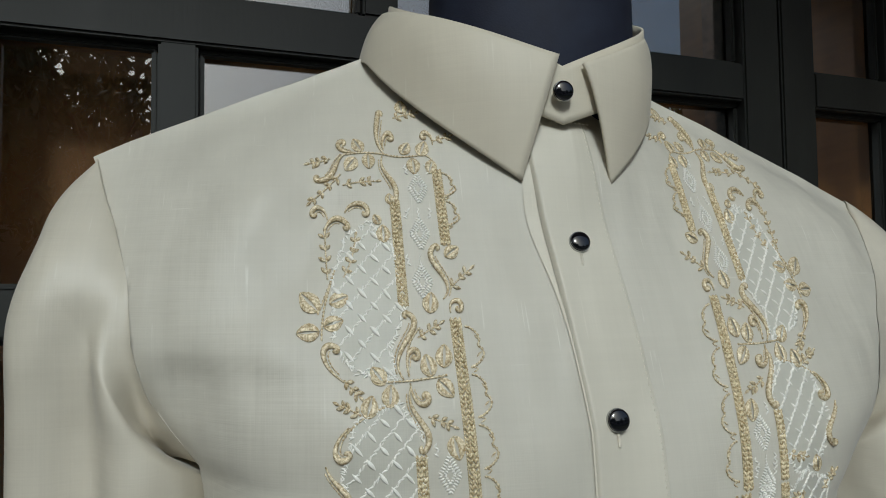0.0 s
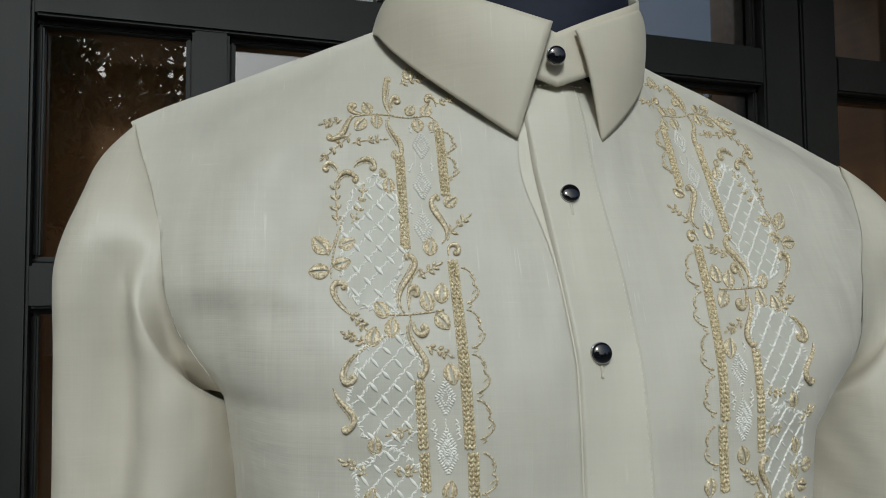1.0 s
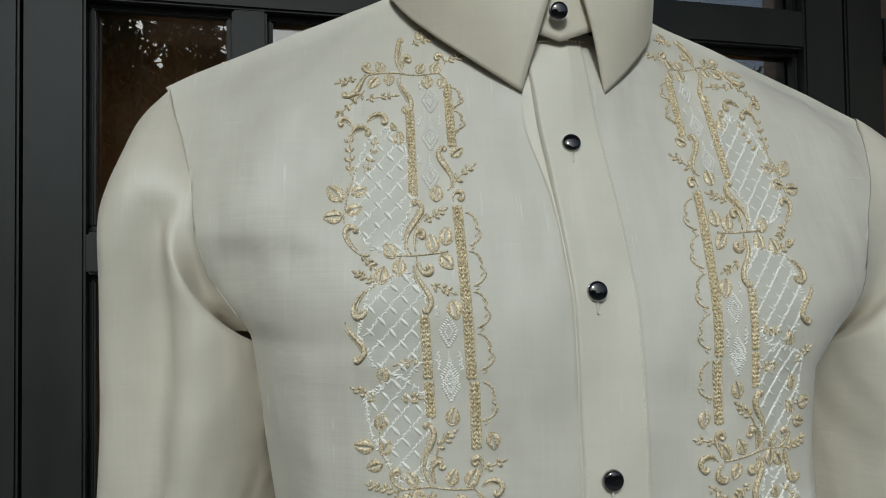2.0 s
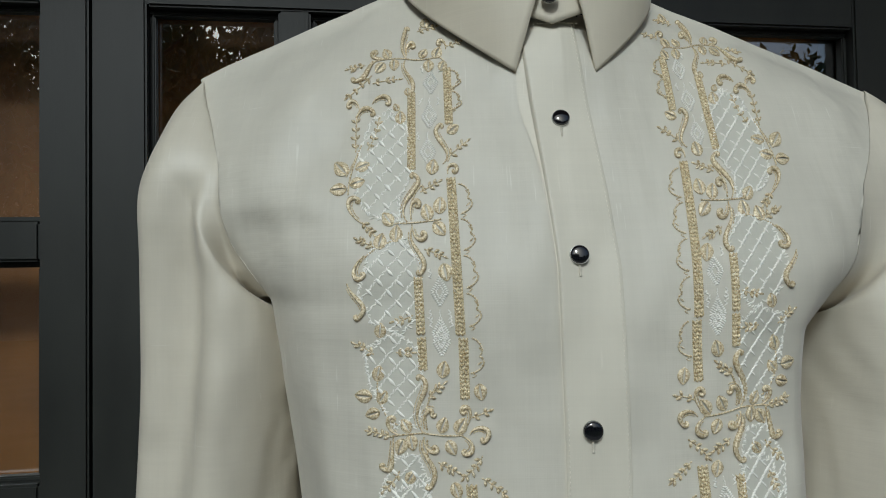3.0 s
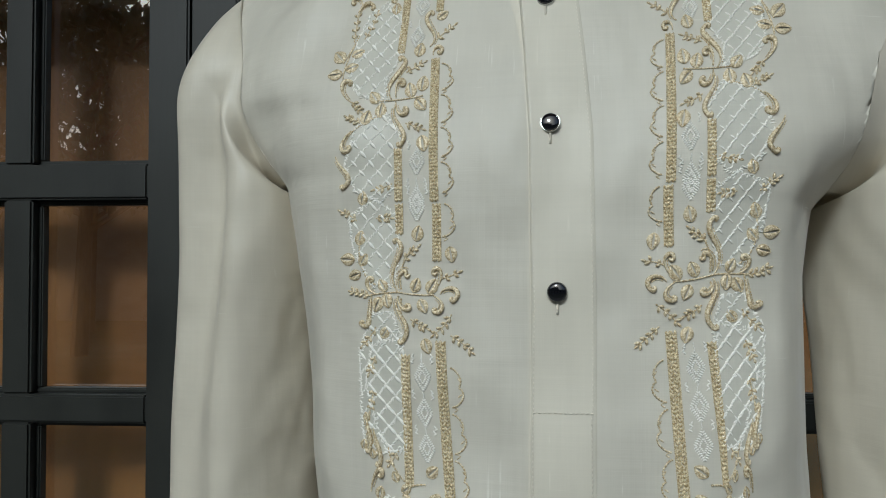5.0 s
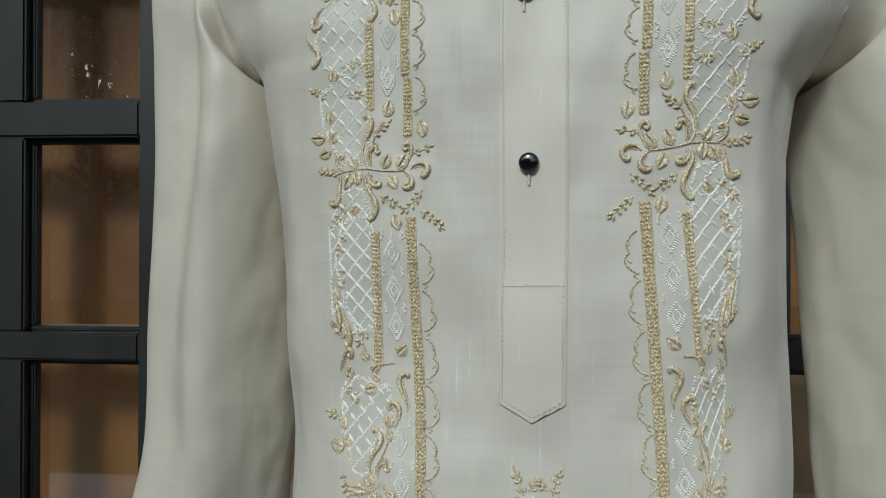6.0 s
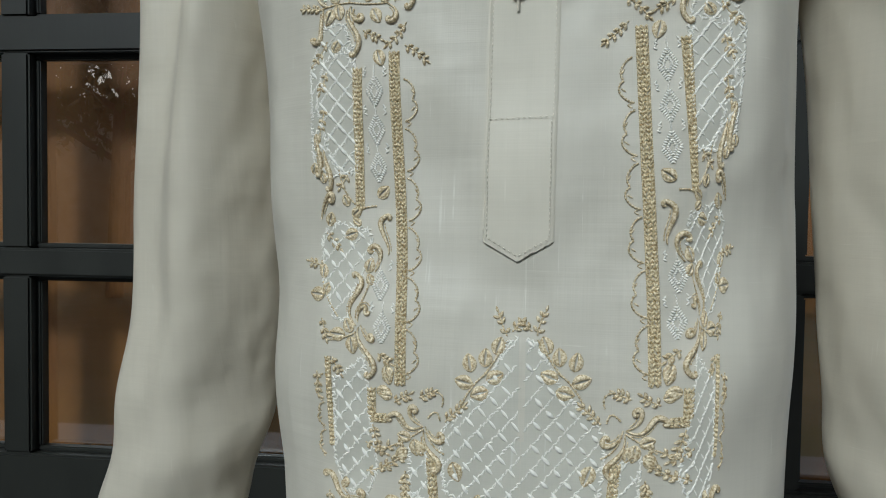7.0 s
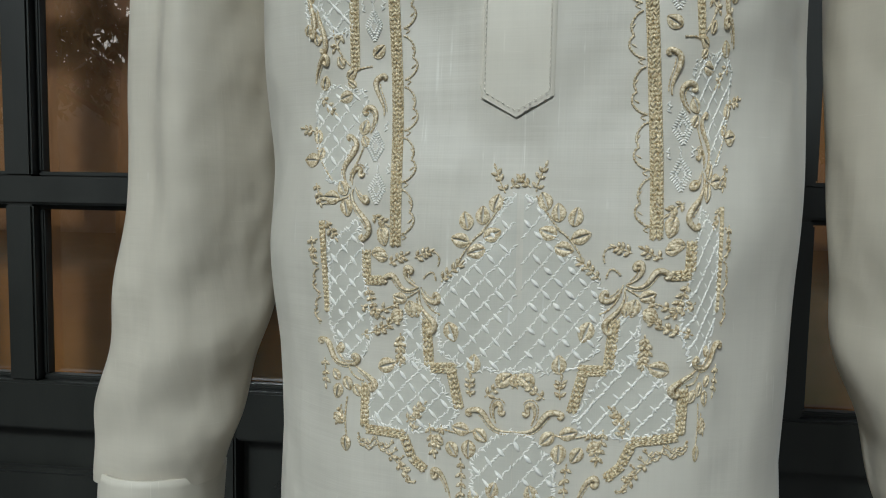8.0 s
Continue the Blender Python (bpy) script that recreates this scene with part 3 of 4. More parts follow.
def embroider(side):
    """All motifs of one side."""
    rnd = random.Random(5)
    made = []

    def keep(name, bm, mat):
        made.append((name, bm, mat))

    def leaf(ax, az, bx, bz):
        bm = bmesh.new()
        size = math.hypot(bx - ax, bz - az)
        ux, uz = (bx - ax) / size, (bz - az) / size
        for half in (-1, 1):
            rows = []
            for i in range(13):
                s = i / 12
                w = size * 0.30 * math.sin(math.pi * s ** 0.85) ** 0.8 * (1 + 0.06 * math.sin(s * 40))
                row = []
                for j in range(5):
                    q = j / 4
                    across = half * (0.065 * size * math.sin(math.pi * s) + w * q)
                    h = 1.15 * math.sin(math.pi * min(0.94, 0.14 + 0.80 * q)) ** 0.5 * min(1, 5 * s, 5 * (1 - s) + 0.1)
                    row.append(bm.verts.new(skin(side, ax + ux * size * s - uz * across, az + uz * size * s + ux * across, h)))
                rows.append(row)
            for a, b in zip(rows, rows[1:]):
                for j in range(4):
                    f = (a[j], a[j + 1], b[j + 1], b[j])
                    bm.faces.new(f if half * side > 0 else f[::-1])
        for half in (-1, 1):
            edge = []
            for i in range(13):
                s = i / 12
                w = size * (0.365 * math.sin(math.pi * s ** 0.85) ** 0.8) * half
                edge.append((ax + ux * size * s - uz * w, az + uz * size * s + ux * w))
            strand(bm, side, edge, [0.40 * (1 + 0.2 * (i % 2)) for i in range(13)], 1.0, 5)
        keep("leaf", bm, GOLD_THREAD)

    def scroll(*p):
        bm = bmesh.new()
        line = bezier(p, 26)
        ex, ez = line[-1]
        dx, dz = ex - line[-4][0], ez - line[-4][1]
        turn = math.copysign(1, (line[13][0] - line[0][0]) * dz - (line[13][1] - line[0][1]) * dx)
        a = math.atan2(dz, dx)
        step = 0.55
        for k in range(7):
            a += turn * 0.52
            ex, ez = ex + math.cos(a) * step, ez + math.sin(a) * step
            line.append((ex, ez))
        n = len(line) - 1
        reach = sum(math.dist(q, r) for q, r in zip(line, line[1:]))
        top = min(1.5, 0.72 + reach * 0.036)
        w = [top * (0.28 + 0.72 * math.sin(math.pi * min(1, (i / n) ** 1.1) * 0.93) ** 1.2 + 0.22 * math.exp(-((i / n - 0.9) / 0.08) ** 2)) * (1 + 0.05 * (i % 2)) for i in range(n + 1)]
        strand(bm, side, line, [0.92 * k for k in w], 1.1, 8)
        if reach > 17:
            beside = []
            for i in range(2, 22):
                tx, tz = line[i + 1][0] - line[i - 1][0], line[i + 1][1] - line[i - 1][1]
                size = math.hypot(tx, tz) or 1.0
                beside.append((line[i][0] - turn * tz / size * (w[i] + 0.75), line[i][1] + turn * tx / size * (w[i] + 0.75)))
            twist(bm, side, beside, 0.34, 1.2)
        keep("scroll", bm, GOLD_THREAD)

    def stem(*p):
        bm = bmesh.new()
        twist(bm, side, bezier(p, 12), 0.52, 1.5)
        keep("stem", bm, GOLD_THREAD)

    def sprig(ax, az, bx, bz, n):
        bm = bmesh.new()
        size, a = math.hypot(bx - ax, bz - az), math.atan2(bz - az, bx - ax)
        bow = rnd.uniform(-0.12, 0.12) * size
        line = bezier((ax, az, (ax + bx) / 2 - math.sin(a) * bow, (az + bz) / 2 + math.cos(a) * bow, bx, bz), 8)
        twist(bm, side, line, 0.44, 1.2)
        for k in range(n):
            x, z = line[min(8, int(8 * (k + 0.6) / n))]
            for q in (-1, 1):
                t = a + q * rnd.uniform(0.6, 1.0)
                long = rnd.uniform(2.6, 3.8)
                stitch(bm, side, x + math.cos(t) * long * 0.6, z + math.sin(t) * long * 0.6, t, long, 0.98, 1.0)
        stitch(bm, side, bx + math.cos(a) * 1.4, bz + math.sin(a) * 1.4, a, 3.4, 0.8)
        keep("sprig", bm, GOLD_THREAD)

    def band(ax, az, bx, bz, wide):
        bm = bmesh.new()
        size, a = math.hypot(bx - ax, bz - az), math.atan2(bz - az, bx - ax)
        n = max(2, int(size / 2.15))
        nx, nz = -math.sin(a), math.cos(a)
        for i in range(n):
            x, z = ax + (bx - ax) * (i + 0.5) / n, az + (bz - az) * (i + 0.5) / n
            for q, lean in ((-0.36, 0.42), (-0.12, -0.42), (0.12, 0.42), (0.36, -0.42)):
                o = q * wide + rnd.gauss(0, 0.08)
                stitch(bm, side, x + nx * o + rnd.gauss(0, 0.1), z + nz * o, a + lean + rnd.gauss(0, 0.12), 3.3, 0.68, 1.25, 4)
        for q in (-1, 1):
            o = q * wide * 0.52
            twist(bm, side, [(ax + nx * o, az + nz * o), (bx + nx * o, bz + nz * o)], 0.36, 1.1)
        keep("braided_band", bm, GOLD_CORD)

    def scallops(ax, az, bx, bz, n, bulge):
        for i in range(n):
            bm = bmesh.new()
            p = (ax + (bx - ax) * i / n, az + (bz - az) * i / n)
            q = (ax + (bx - ax) * (i + 0.86) / n, az + (bz - az) * (i + 0.86) / n)
            m = ((p[0] + q[0]) / 2, (p[1] + q[1]) / 2)
            size = math.dist(p, q)
            nx, nz = (-(q[1] - p[1]) / size, (q[0] - p[0]) / size)
            arc = []
            for k in range(25):
                t = k / 24
                o = bulge * (-0.38 + 1.30 * max(0.0, math.sin(math.pi * t)) ** 0.4 * (0.62 + 0.38 * abs(math.sin(math.tau * t)) ** 0.6) * (0.82 if t < 0.5 else 1.0))
                arc.append((p[0] + (q[0] - p[0]) * t + nx * o, p[1] + (q[1] - p[1]) * t + nz * o))
            twist(bm, side, arc, 0.56, 1.3)
            for s in (-0.2, 0.2):
                stitch(bm, side, m[0] + nx * bulge * 0.45 + (q[0] - p[0]) * s, m[1] + nz * bulge * 0.45 + (q[1] - p[1]) * s, math.atan2(nz, nx) + (0.7 if s > 0 else -0.9), 3.2, 0.5)
            twist(bm, side, bezier((q[0] - nx * bulge * 0.35, q[1] - nz * bulge * 0.35, q[0] + nx * bulge * 0.6 + (q[0] - p[0]) * 0.02, q[1] + nz * bulge * 0.6 + (q[1] - p[1]) * 0.02, q[0] - nx * bulge * 0.2 + (q[0] - p[0]) * 0.12, q[1] - nz * bulge * 0.2 + (q[1] - p[1]) * 0.12), 8), 0.36, 1.0)
            keep("scallop", bm, GOLD_THREAD)

    def diamonds(ax, az, bx, bz, n):
        for i in range(n):
            bm = bmesh.new()
            t = i / max(1, n - 1)
            x, z = ax + (bx - ax) * t, az + (bz - az) * t
            for wide, high, count, long in ((4.3, 7.6, 7, 2.3), (2.2, 3.8, 4, 1.5)):
                corners = ((wide, 0), (0, high), (-wide, 0), (0, -high))
                for c, d in zip(corners, corners[1:] + corners[:1]):
                    for k in range(count):
                        s = (k + 0.5) / count
                        px, pz = c[0] + (d[0] - c[0]) * s, c[1] + (d[1] - c[1]) * s
                        stitch(bm, side, x + px, z + pz, math.atan2((c[1] + d[1]) * 0.4, c[0] + d[0]) + rnd.gauss(0, 0.12), long, 0.62, 0.8, 3)
            for q in (-1, 1):
                for k in range(4):
                    stitch(bm, side, x + q * 5.6 + rnd.gauss(0, 0.4), z + 10.2 + (k - 1.5) * 1.3, 0.6 * q + math.pi / 2 * (k % 2), 2.4, 0.55, 0.8, 3)
            for k in range(4):
                stitch(bm, side, x + rnd.gauss(0, 0.2), z + 8.6 + 1.3 * k, math.pi / 2 + rnd.gauss(0, 0.3), 1.8, 0.42, 0.8, 3)
            keep("diamond_motif", bm, WHITE_THREAD)

    def open_ground(corners, cell=1.5):
        """Drawn-thread ground of a filling: a thinner, greyer weave laid in its outline."""
        bm = bmesh.new()
        x0, x1 = min(c[0] for c in corners), max(c[0] for c in corners)
        z0, z1 = min(c[1] for c in corners), max(c[1] for c in corners)
        verts = {}

        def vert(i, j):
            if (i, j) not in verts:
                verts[i, j] = bm.verts.new(skin(side, min(x0 + i * cell, 0.0), z0 + j * cell, 0.12))
            return verts[i, j]

        for i in range(int((x1 - x0) / cell)):
            for j in range(int((z1 - z0) / cell)):
                x, z = x0 + (i + 0.5) * cell, z0 + (j + 0.5) * cell
                hit = False
                for (ax, az), (bx, bz) in zip(corners, corners[1:] + corners[:1]):
                    if (az > z) != (bz > z) and x < ax + (bx - ax) * (z - az) / (bz - az):
                        hit = not hit
                if hit:
                    bm.faces.new((vert(i, j), vert(i + 1, j), vert(i + 1, j + 1), vert(i, j + 1)))
        bmesh.ops.recalc_face_normals(bm, faces=bm.faces)
        keep("openwork_ground", bm, NET)

    def lattice(corners):
        mx, mz = sum(c[0] for c in corners) / len(corners), sum(c[1] for c in corners) / len(corners)
        grown = []
        for x, z in corners:
            reach = math.hypot(x - mx, z - mz)
            grown.append((x if x > -8 else x + (x - mx) / reach * 2.6, z + (z - mz) / reach * 2.6))
        corners = tuple(grown)
        open_ground(corners)
        bm = bmesh.new()

        def inside(x, z):
            hit = False
            for (ax, az), (bx, bz) in zip(corners, corners[1:] + corners[:1]):
                if (az > z) != (bz > z) and x < ax + (bx - ax) * (z - az) / (bz - az):
                    hit = not hit
            return hit

        x0, x1 = min(c[0] for c in corners), max(c[0] for c in corners)
        z0, z1 = min(c[1] for c in corners), max(c[1] for c in corners)
        reach = (x1 - x0) + (z1 - z0)
        gap = 7.9
        fat = side < 0 or x1 > -6
        lean = radians(48)
        for family in (0, 1):
            a = lean if (family == 0) == (side < 0) else math.pi - lean
            thin = (0.24 if fat else 0.42) if family == 0 else 0.0
            ux, uz = math.cos(a), math.sin(a)
            cx, cz = (x0 + x1) / 2, (z0 + z1) / 2
            shift = (cx * uz - cz * ux) % gap
            for k in range(int(-reach / gap), int(reach / gap) + 1):
                o = k * gap - shift
                run, i = [], 0
                for i in range(int(reach / 0.8)):
                    s = i * 0.8 - reach / 2
                    wob = 0.22 * math.sin(i * 1.1 + k)
                    x, z = cx + ux * s + uz * (o + wob), cz + uz * s - ux * (o + wob)
                    if inside(x, z):
                        run.append((x, z))
                    else:
                        if len(run) > 3 and thin:
                            twist(bm, side, run, thin, 1.6)
                        run = []
                if len(run) > 3 and thin:
                    twist(bm, side, run, thin, 1.6)
                if family == 1:
                    for i in range(int(reach / gap)):
                        s = i * gap - reach / 2 + (cx * ux + cz * uz) % gap
                        x, z = cx + ux * s + uz * o, cz + uz * s - ux * o
                        if inside(x, z) and inside(x + ux * 2.5, z + uz * 2.5) and inside(x - ux * 2.5, z - uz * 2.5):
                            stitch(bm, side, x, z, a + rnd.gauss(0, 0.06), rnd.uniform(5.0, 6.4) if fat else 5.0, rnd.uniform(0.9, 1.2) if fat else 0.62, 0.9, 5)
                else:
                    for i in range(int(reach / 2.2)):
                        s = i * 2.2 - reach / 2
                        x, z = cx + ux * s + uz * (o + rnd.gauss(0, 0.3)), cz + uz * s - ux * (o + rnd.gauss(0, 0.3))
                        if inside(x, z):
                            stitch(bm, side, x, z, a + rnd.choice((-0.5, 0.5)), 2.6, 0.5 if fat else 0.7, 0.9, 3)
        # broken white outline
        for c, d in zip(corners, corners[1:] + corners[:1]):
            if abs(c[0]) + abs(d[0]) < 9.0:
                continue
            n = max(2, int(math.dist(c, d) / 1.0))
            for k in range(n):
                s = (k + 0.5) / n
                stitch(bm, side, c[0] + (d[0] - c[0]) * s + rnd.gauss(0, 0.35), c[1] + (d[1] - c[1]) * s + rnd.gauss(0, 0.7), rnd.uniform(0, 3.14), 2.6, 0.5, 0.9, 3)
        keep("lattice_filling", bm, WHITE_THREAD)

    def pattern():

        leaf(-84.4, 1458.9, -84.5, 1467.3)
        sprig(-89.8, 1455.7, -77.8, 1458.9, 3)
        scroll(-95.8, 1433.6, -102.7, 1441.1, -97.1, 1454.3, -97.3, 1458.6)
        scroll(-96.2, 1436.6, -98, 1444.1, -91.8, 1449.4, -91.2, 1442.9)
        leaf(-87.3, 1433.7, -83.5, 1440)
        leaf(-78.3, 1432.8, -74.9, 1440.8)
        scroll(-71, 1439.2, -70.4, 1446.6, -75.4, 1447.5, -76.3, 1443.9)
        sprig(-71, 1441.4, -62.4, 1444.2, 2)
        stem(-95.8, 1433.6, -87.3, 1430.7, -77, 1433.4)
        stem(-77, 1433.4, -72.7, 1432.7, -71.1, 1427.8)
        leaf(-82.3, 1431.1, -81.8, 1422.6)
        leaf(-72.1, 1429.9, -74.6, 1422.9)
        stem(-95.8, 1433.6, -105.6, 1436, -117.6, 1433.3)
        leaf(-107.3, 1435.5, -111, 1442.7)
        leaf(-104.2, 1434, -104.2, 1425.8)
        leaf(-110.7, 1431.8, -115.9, 1424.7)
        scroll(-110.7, 1434.9, -118.9, 1434.1, -121.1, 1439.3, -117.2, 1441.3)
        scroll(-115.7, 1434, -122.1, 1430.5, -120.1, 1418, -130.1, 1419)
        sprig(-123.3, 1431.2, -133.6, 1428.5, 3)
        sprig(-118.5, 1422.7, -133.4, 1407.9, 4)
        sprig(-117.8, 1416.6, -101.3, 1418.7, 3)
        scroll(-97.1, 1432.9, -101, 1422.4, -88.9, 1419.6, -92.3, 1408.5)
        leaf(-95.2, 1406.7, -95.3, 1411.9)
        scroll(-125.6, 1398.6, -126.5, 1406.2, -132.5, 1406.3, -133.1, 1401.5)
        scroll(-127.2, 1391.5, -126.1, 1399, -119.6, 1402.1, -115.9, 1395.3)
        scroll(-117.2, 1402, -115.1, 1408.5, -105.6, 1408.3, -106.3, 1401.6)
        leaf(-99.4, 1387.2, -99.6, 1395.7)
        leaf(-101.1, 1396.3, -103.3, 1400.9)
        sprig(-126.3, 1369.2, -126.9, 1392.1, 4)
        sprig(-119.2, 1370.2, -112.9, 1389.9, 4)

        band(-92.9, 1408.3, -92.6, 1356.5, 4.2)
        band(-70.7, 1425, -70, 1385.5, 4.2)
        diamonds(-80.9, 1414.8, -82.9, 1368.1, 3)
        scallops(-67.1, 1423.4, -66.8, 1393.3, 2, 6)
        scroll(-74.1, 1359.9, -64.5, 1368.1, -84.2, 1378.1, -75.8, 1384.9)
        leaf(-70.9, 1379.9, -64.5, 1384.6)
        sprig(-70.5, 1364.3, -59.7, 1373.8, 3)
        leaf(-80.9, 1353.7, -79.4, 1362.9)
        scroll(-71.3, 1353.6, -72.6, 1361, -64.1, 1360.3, -66.3, 1354.9)
        band(-69.6, 1351.1, -65.9, 1262, 4.6)
        scallops(-63.3, 1347.6, -59.1, 1264, 4, 6)
        leaf(-131.1, 1355.1, -138.7, 1363.4)
        leaf(-130.8, 1346.3, -140.6, 1345.5)
        leaf(-125.7, 1358.4, -117.6, 1361.7)
        leaf(-128.6, 1348.5, -120.2, 1351)
        stem(-129.7, 1342.2, -130, 1353.5, -124.6, 1369.1)
        stem(-131.4, 1353.6, -126.4, 1363.8, -122.8, 1374.4)
        scroll(-120.6, 1324.9, -133, 1333.2, -130.1, 1343.1, -123.3, 1339.4)
        lattice(((-106, 1395), (-97, 1384), (-94, 1357), (-101, 1341), (-99, 1327), (-116, 1332), (-123, 1342), (-122, 1369), (-117, 1387)))
        scroll(-94.9, 1325.3, -104.2, 1337.5, -80.9, 1347.3, -91.1, 1353.6)
        stem(-92.4, 1326.2, -95, 1340.1, -85.5, 1347.7)
        sprig(-87.5, 1342.8, -77.1, 1348.7, 3)
        scroll(-92.5, 1327.8, -94.9, 1339.3, -87.2, 1339.5, -87.9, 1334.7)
        leaf(-82.5, 1326.3, -84.6, 1335.5)
        leaf(-76.7, 1329.9, -75.7, 1339.6)
        leaf(-79.6, 1324.7, -73.6, 1317.5)
        leaf(-103.3, 1323.6, -108.6, 1330.7)
        leaf(-101.5, 1313.9, -100.6, 1323.3)
        leaf(-111.4, 1310, -108.8, 1318.9)
        stem(-107, 1324.8, -91.4, 1323.8, -75, 1326.7)
        scroll(-92.2, 1323.8, -91.4, 1311.4, -83.2, 1314, -84.7, 1318.4)
        scroll(-92.1, 1322, -96.6, 1310.2, -79.9, 1304.8, -87.3, 1296)
        sprig(-85.3, 1309.6, -74.7, 1305.3, 3)
        leaf(-74.7, 1301.3, -72.7, 1291.7)
        stem(-121.2, 1303.1, -112.3, 1312.6, -98.5, 1315.6)
        sprig(-113.8, 1311.1, -122.9, 1315.6, 3)
        scroll(-119, 1306.5, -129.1, 1298.3, -123.9, 1289.8, -119.2, 1294.8)
        scroll(-128.9, 1291.1, -126.4, 1281.8, -113.4, 1279.8, -122.5, 1271.6)
        sprig(-120.7, 1325.8, -114.4, 1319, 3)
        lattice(((-115, 1306), (-98, 1314), (-90, 1302), (-90, 1276), (-99, 1265), (-113, 1271), (-120, 1286)))
        band(-89, 1294.1, -87.7, 1262.5, 4.2)
        diamonds(-77, 1285.7, -76.9, 1263, 2)
        leaf(-110.5, 1261.2, -109.7, 1269.1)
        sprig(-91.8, 1273.3, -102.4, 1270, 3)

        band(-87.4, 1261, -86.8, 1243.2, 4.2)
        band(-64.6, 1260.6, -64.2, 1227.6, 4.6)
        scallops(-57.7, 1260.5, -59.2, 1238.3, 1, 6)
        diamonds(-76.4, 1258.7, -76.4, 1256.7, 1)
        sprig(-113.7, 1251.7, -124.4, 1257.6, 3)
        sprig(-101.6, 1253, -92.8, 1252.8, 3)
        leaf(-112.3, 1237.4, -110.6, 1245.9)
        leaf(-115.3, 1228.8, -124.8, 1229.4)
        leaf(-111.3, 1225.4, -107, 1232.1)
        leaf(-111.1, 1221, -118.7, 1218.4)
        stem(-111.4, 1240.6, -113.7, 1229.4, -108.4, 1221.2)
        stem(-108.4, 1221.2, -106.1, 1215.7, -100.1, 1213.8)
        lattice(((-118, 1253), (-102, 1261), (-91, 1253), (-89, 1234), (-91, 1217), (-103, 1216), (-113, 1234)))
        scroll(-87.1, 1210, -97.9, 1224.1, -78.6, 1233.6, -88.2, 1240.2)
        stem(-85, 1211.3, -87.8, 1224.1, -79.3, 1235)
        leaf(-76.6, 1239.4, -74.9, 1248.2)
        sprig(-84.2, 1228.2, -75.8, 1235.7, 3)
        scroll(-86.4, 1212, -89.2, 1221.4, -80.7, 1224.8, -82.5, 1219.8)
        leaf(-78, 1210.2, -75, 1218)
        leaf(-69.2, 1209.6, -64.5, 1217.5)
        scroll(-63.4, 1213.6, -57.9, 1223.6, -66.1, 1226.2, -66.4, 1221.3)
        leaf(-56.6, 1235.9, -55.1, 1227.2)
        sprig(-62, 1217.6, -51.8, 1221.3, 2)
        stem(-87.1, 1210, -73.1, 1207.5, -64.9, 1208.9)
        scroll(-87.1, 1207.9, -87.3, 1198.5, -78.2, 1198.7, -80.2, 1202.4)
        leaf(-74.2, 1205.8, -70.4, 1198.6)
        scroll(-66.2, 1208.2, -57.5, 1204.3, -61.1, 1197.7, -65.4, 1198.7)
        scroll(-62.1, 1208.9, -59.3, 1215.6, -47.2, 1212.4, -54.1, 1205.4)
        stem(-87.1, 1210, -97.2, 1209.8, -107.7, 1207.4)
        sprig(-103.9, 1207.6, -117, 1209.9, 4)
        scroll(-100.2, 1209, -107.7, 1210.2, -107.6, 1218.4, -103.7, 1218.2)
        leaf(-94.4, 1210.6, -98.5, 1217.1)
        leaf(-94.4, 1209.2, -92.9, 1201)
        leaf(-97.9, 1206.9, -101.2, 1198.9)
        scroll(-103.2, 1208.3, -105.6, 1196.6, -102.2, 1187.3, -110.2, 1190.7)
        scroll(-86.4, 1207.9, -93.8, 1198.4, -74.9, 1193.5, -84.8, 1181.5)
        stem(-85, 1206.6, -86.6, 1197.2, -82, 1188)
        sprig(-79.7, 1194.7, -70.2, 1189.6, 3)
        leaf(-71.8, 1183.8, -69.4, 1175.6)
        sprig(-55.7, 1197.8, -66.2, 1186.4, 4)
        sprig(-56.8, 1185.9, -45.2, 1177.1, 4)
        leaf(-96.8, 1183.9, -92.9, 1189.9)
        sprig(-100.6, 1190, -110, 1178.7, 3)
        lattice(((-102, 1195), (-91, 1196), (-86, 1180), (-87, 1122), (-111, 1120), (-110, 1176)))
        scroll(-109.7, 1140, -109.5, 1132, -105.5, 1127, -108.5, 1118.6)
        leaf(-108.7, 1135.4, -109.4, 1140.6)
        leaf(-112.6, 1119.5, -111.1, 1125.1)

        band(-83.1, 1174.7, -85.7, 1099.7, 4.6)
        band(-62.5, 1182.6, -61.6, 1010.9, 5.2)
        diamonds(-73.7, 1162.3, -73.9, 1122, 3)
        diamonds(-73.8, 1060.5, -72.3, 1039, 2)
        scallops(-55.3, 1168, -57.1, 1013.2, 6, 6)
        lattice(((-103, 1177), (-88, 1182), (-86, 1166), (-87, 1124), (-97, 1121), (-101, 1131), (-106, 1155)))
        scroll(-105.4, 1133.2, -105.7, 1124.6, -99.8, 1119.1, -103, 1110.9)
        leaf(-106.7, 1114.3, -107.3, 1119.8)
        scroll(-110.3, 1094.6, -107.9, 1107.9, -100.4, 1112.4, -102.1, 1104.8)
        sprig(-90.9, 1119.9, -96.9, 1111.8, 2)
        sprig(-103.7, 1155.2, -106.8, 1141.5, 3)
        sprig(-101.6, 1173.5, -106.1, 1163.1, 3)
        stem(-96.9, 1121.5, -96, 1106.3, -84.7, 1100.3)
        stem(-84.7, 1100.3, -79.6, 1101.8, -75.2, 1101.8)
        leaf(-74.7, 1106.5, -68.5, 1111.9)
        scroll(-69.5, 1076.1, -67.4, 1084.1, -80, 1092.8, -69.6, 1096.8)
        leaf(-90.4, 1096.3, -85.3, 1100.6)
        leaf(-105.4, 1091, -103.3, 1098.3)
        leaf(-93, 1101.9, -95, 1107.6)
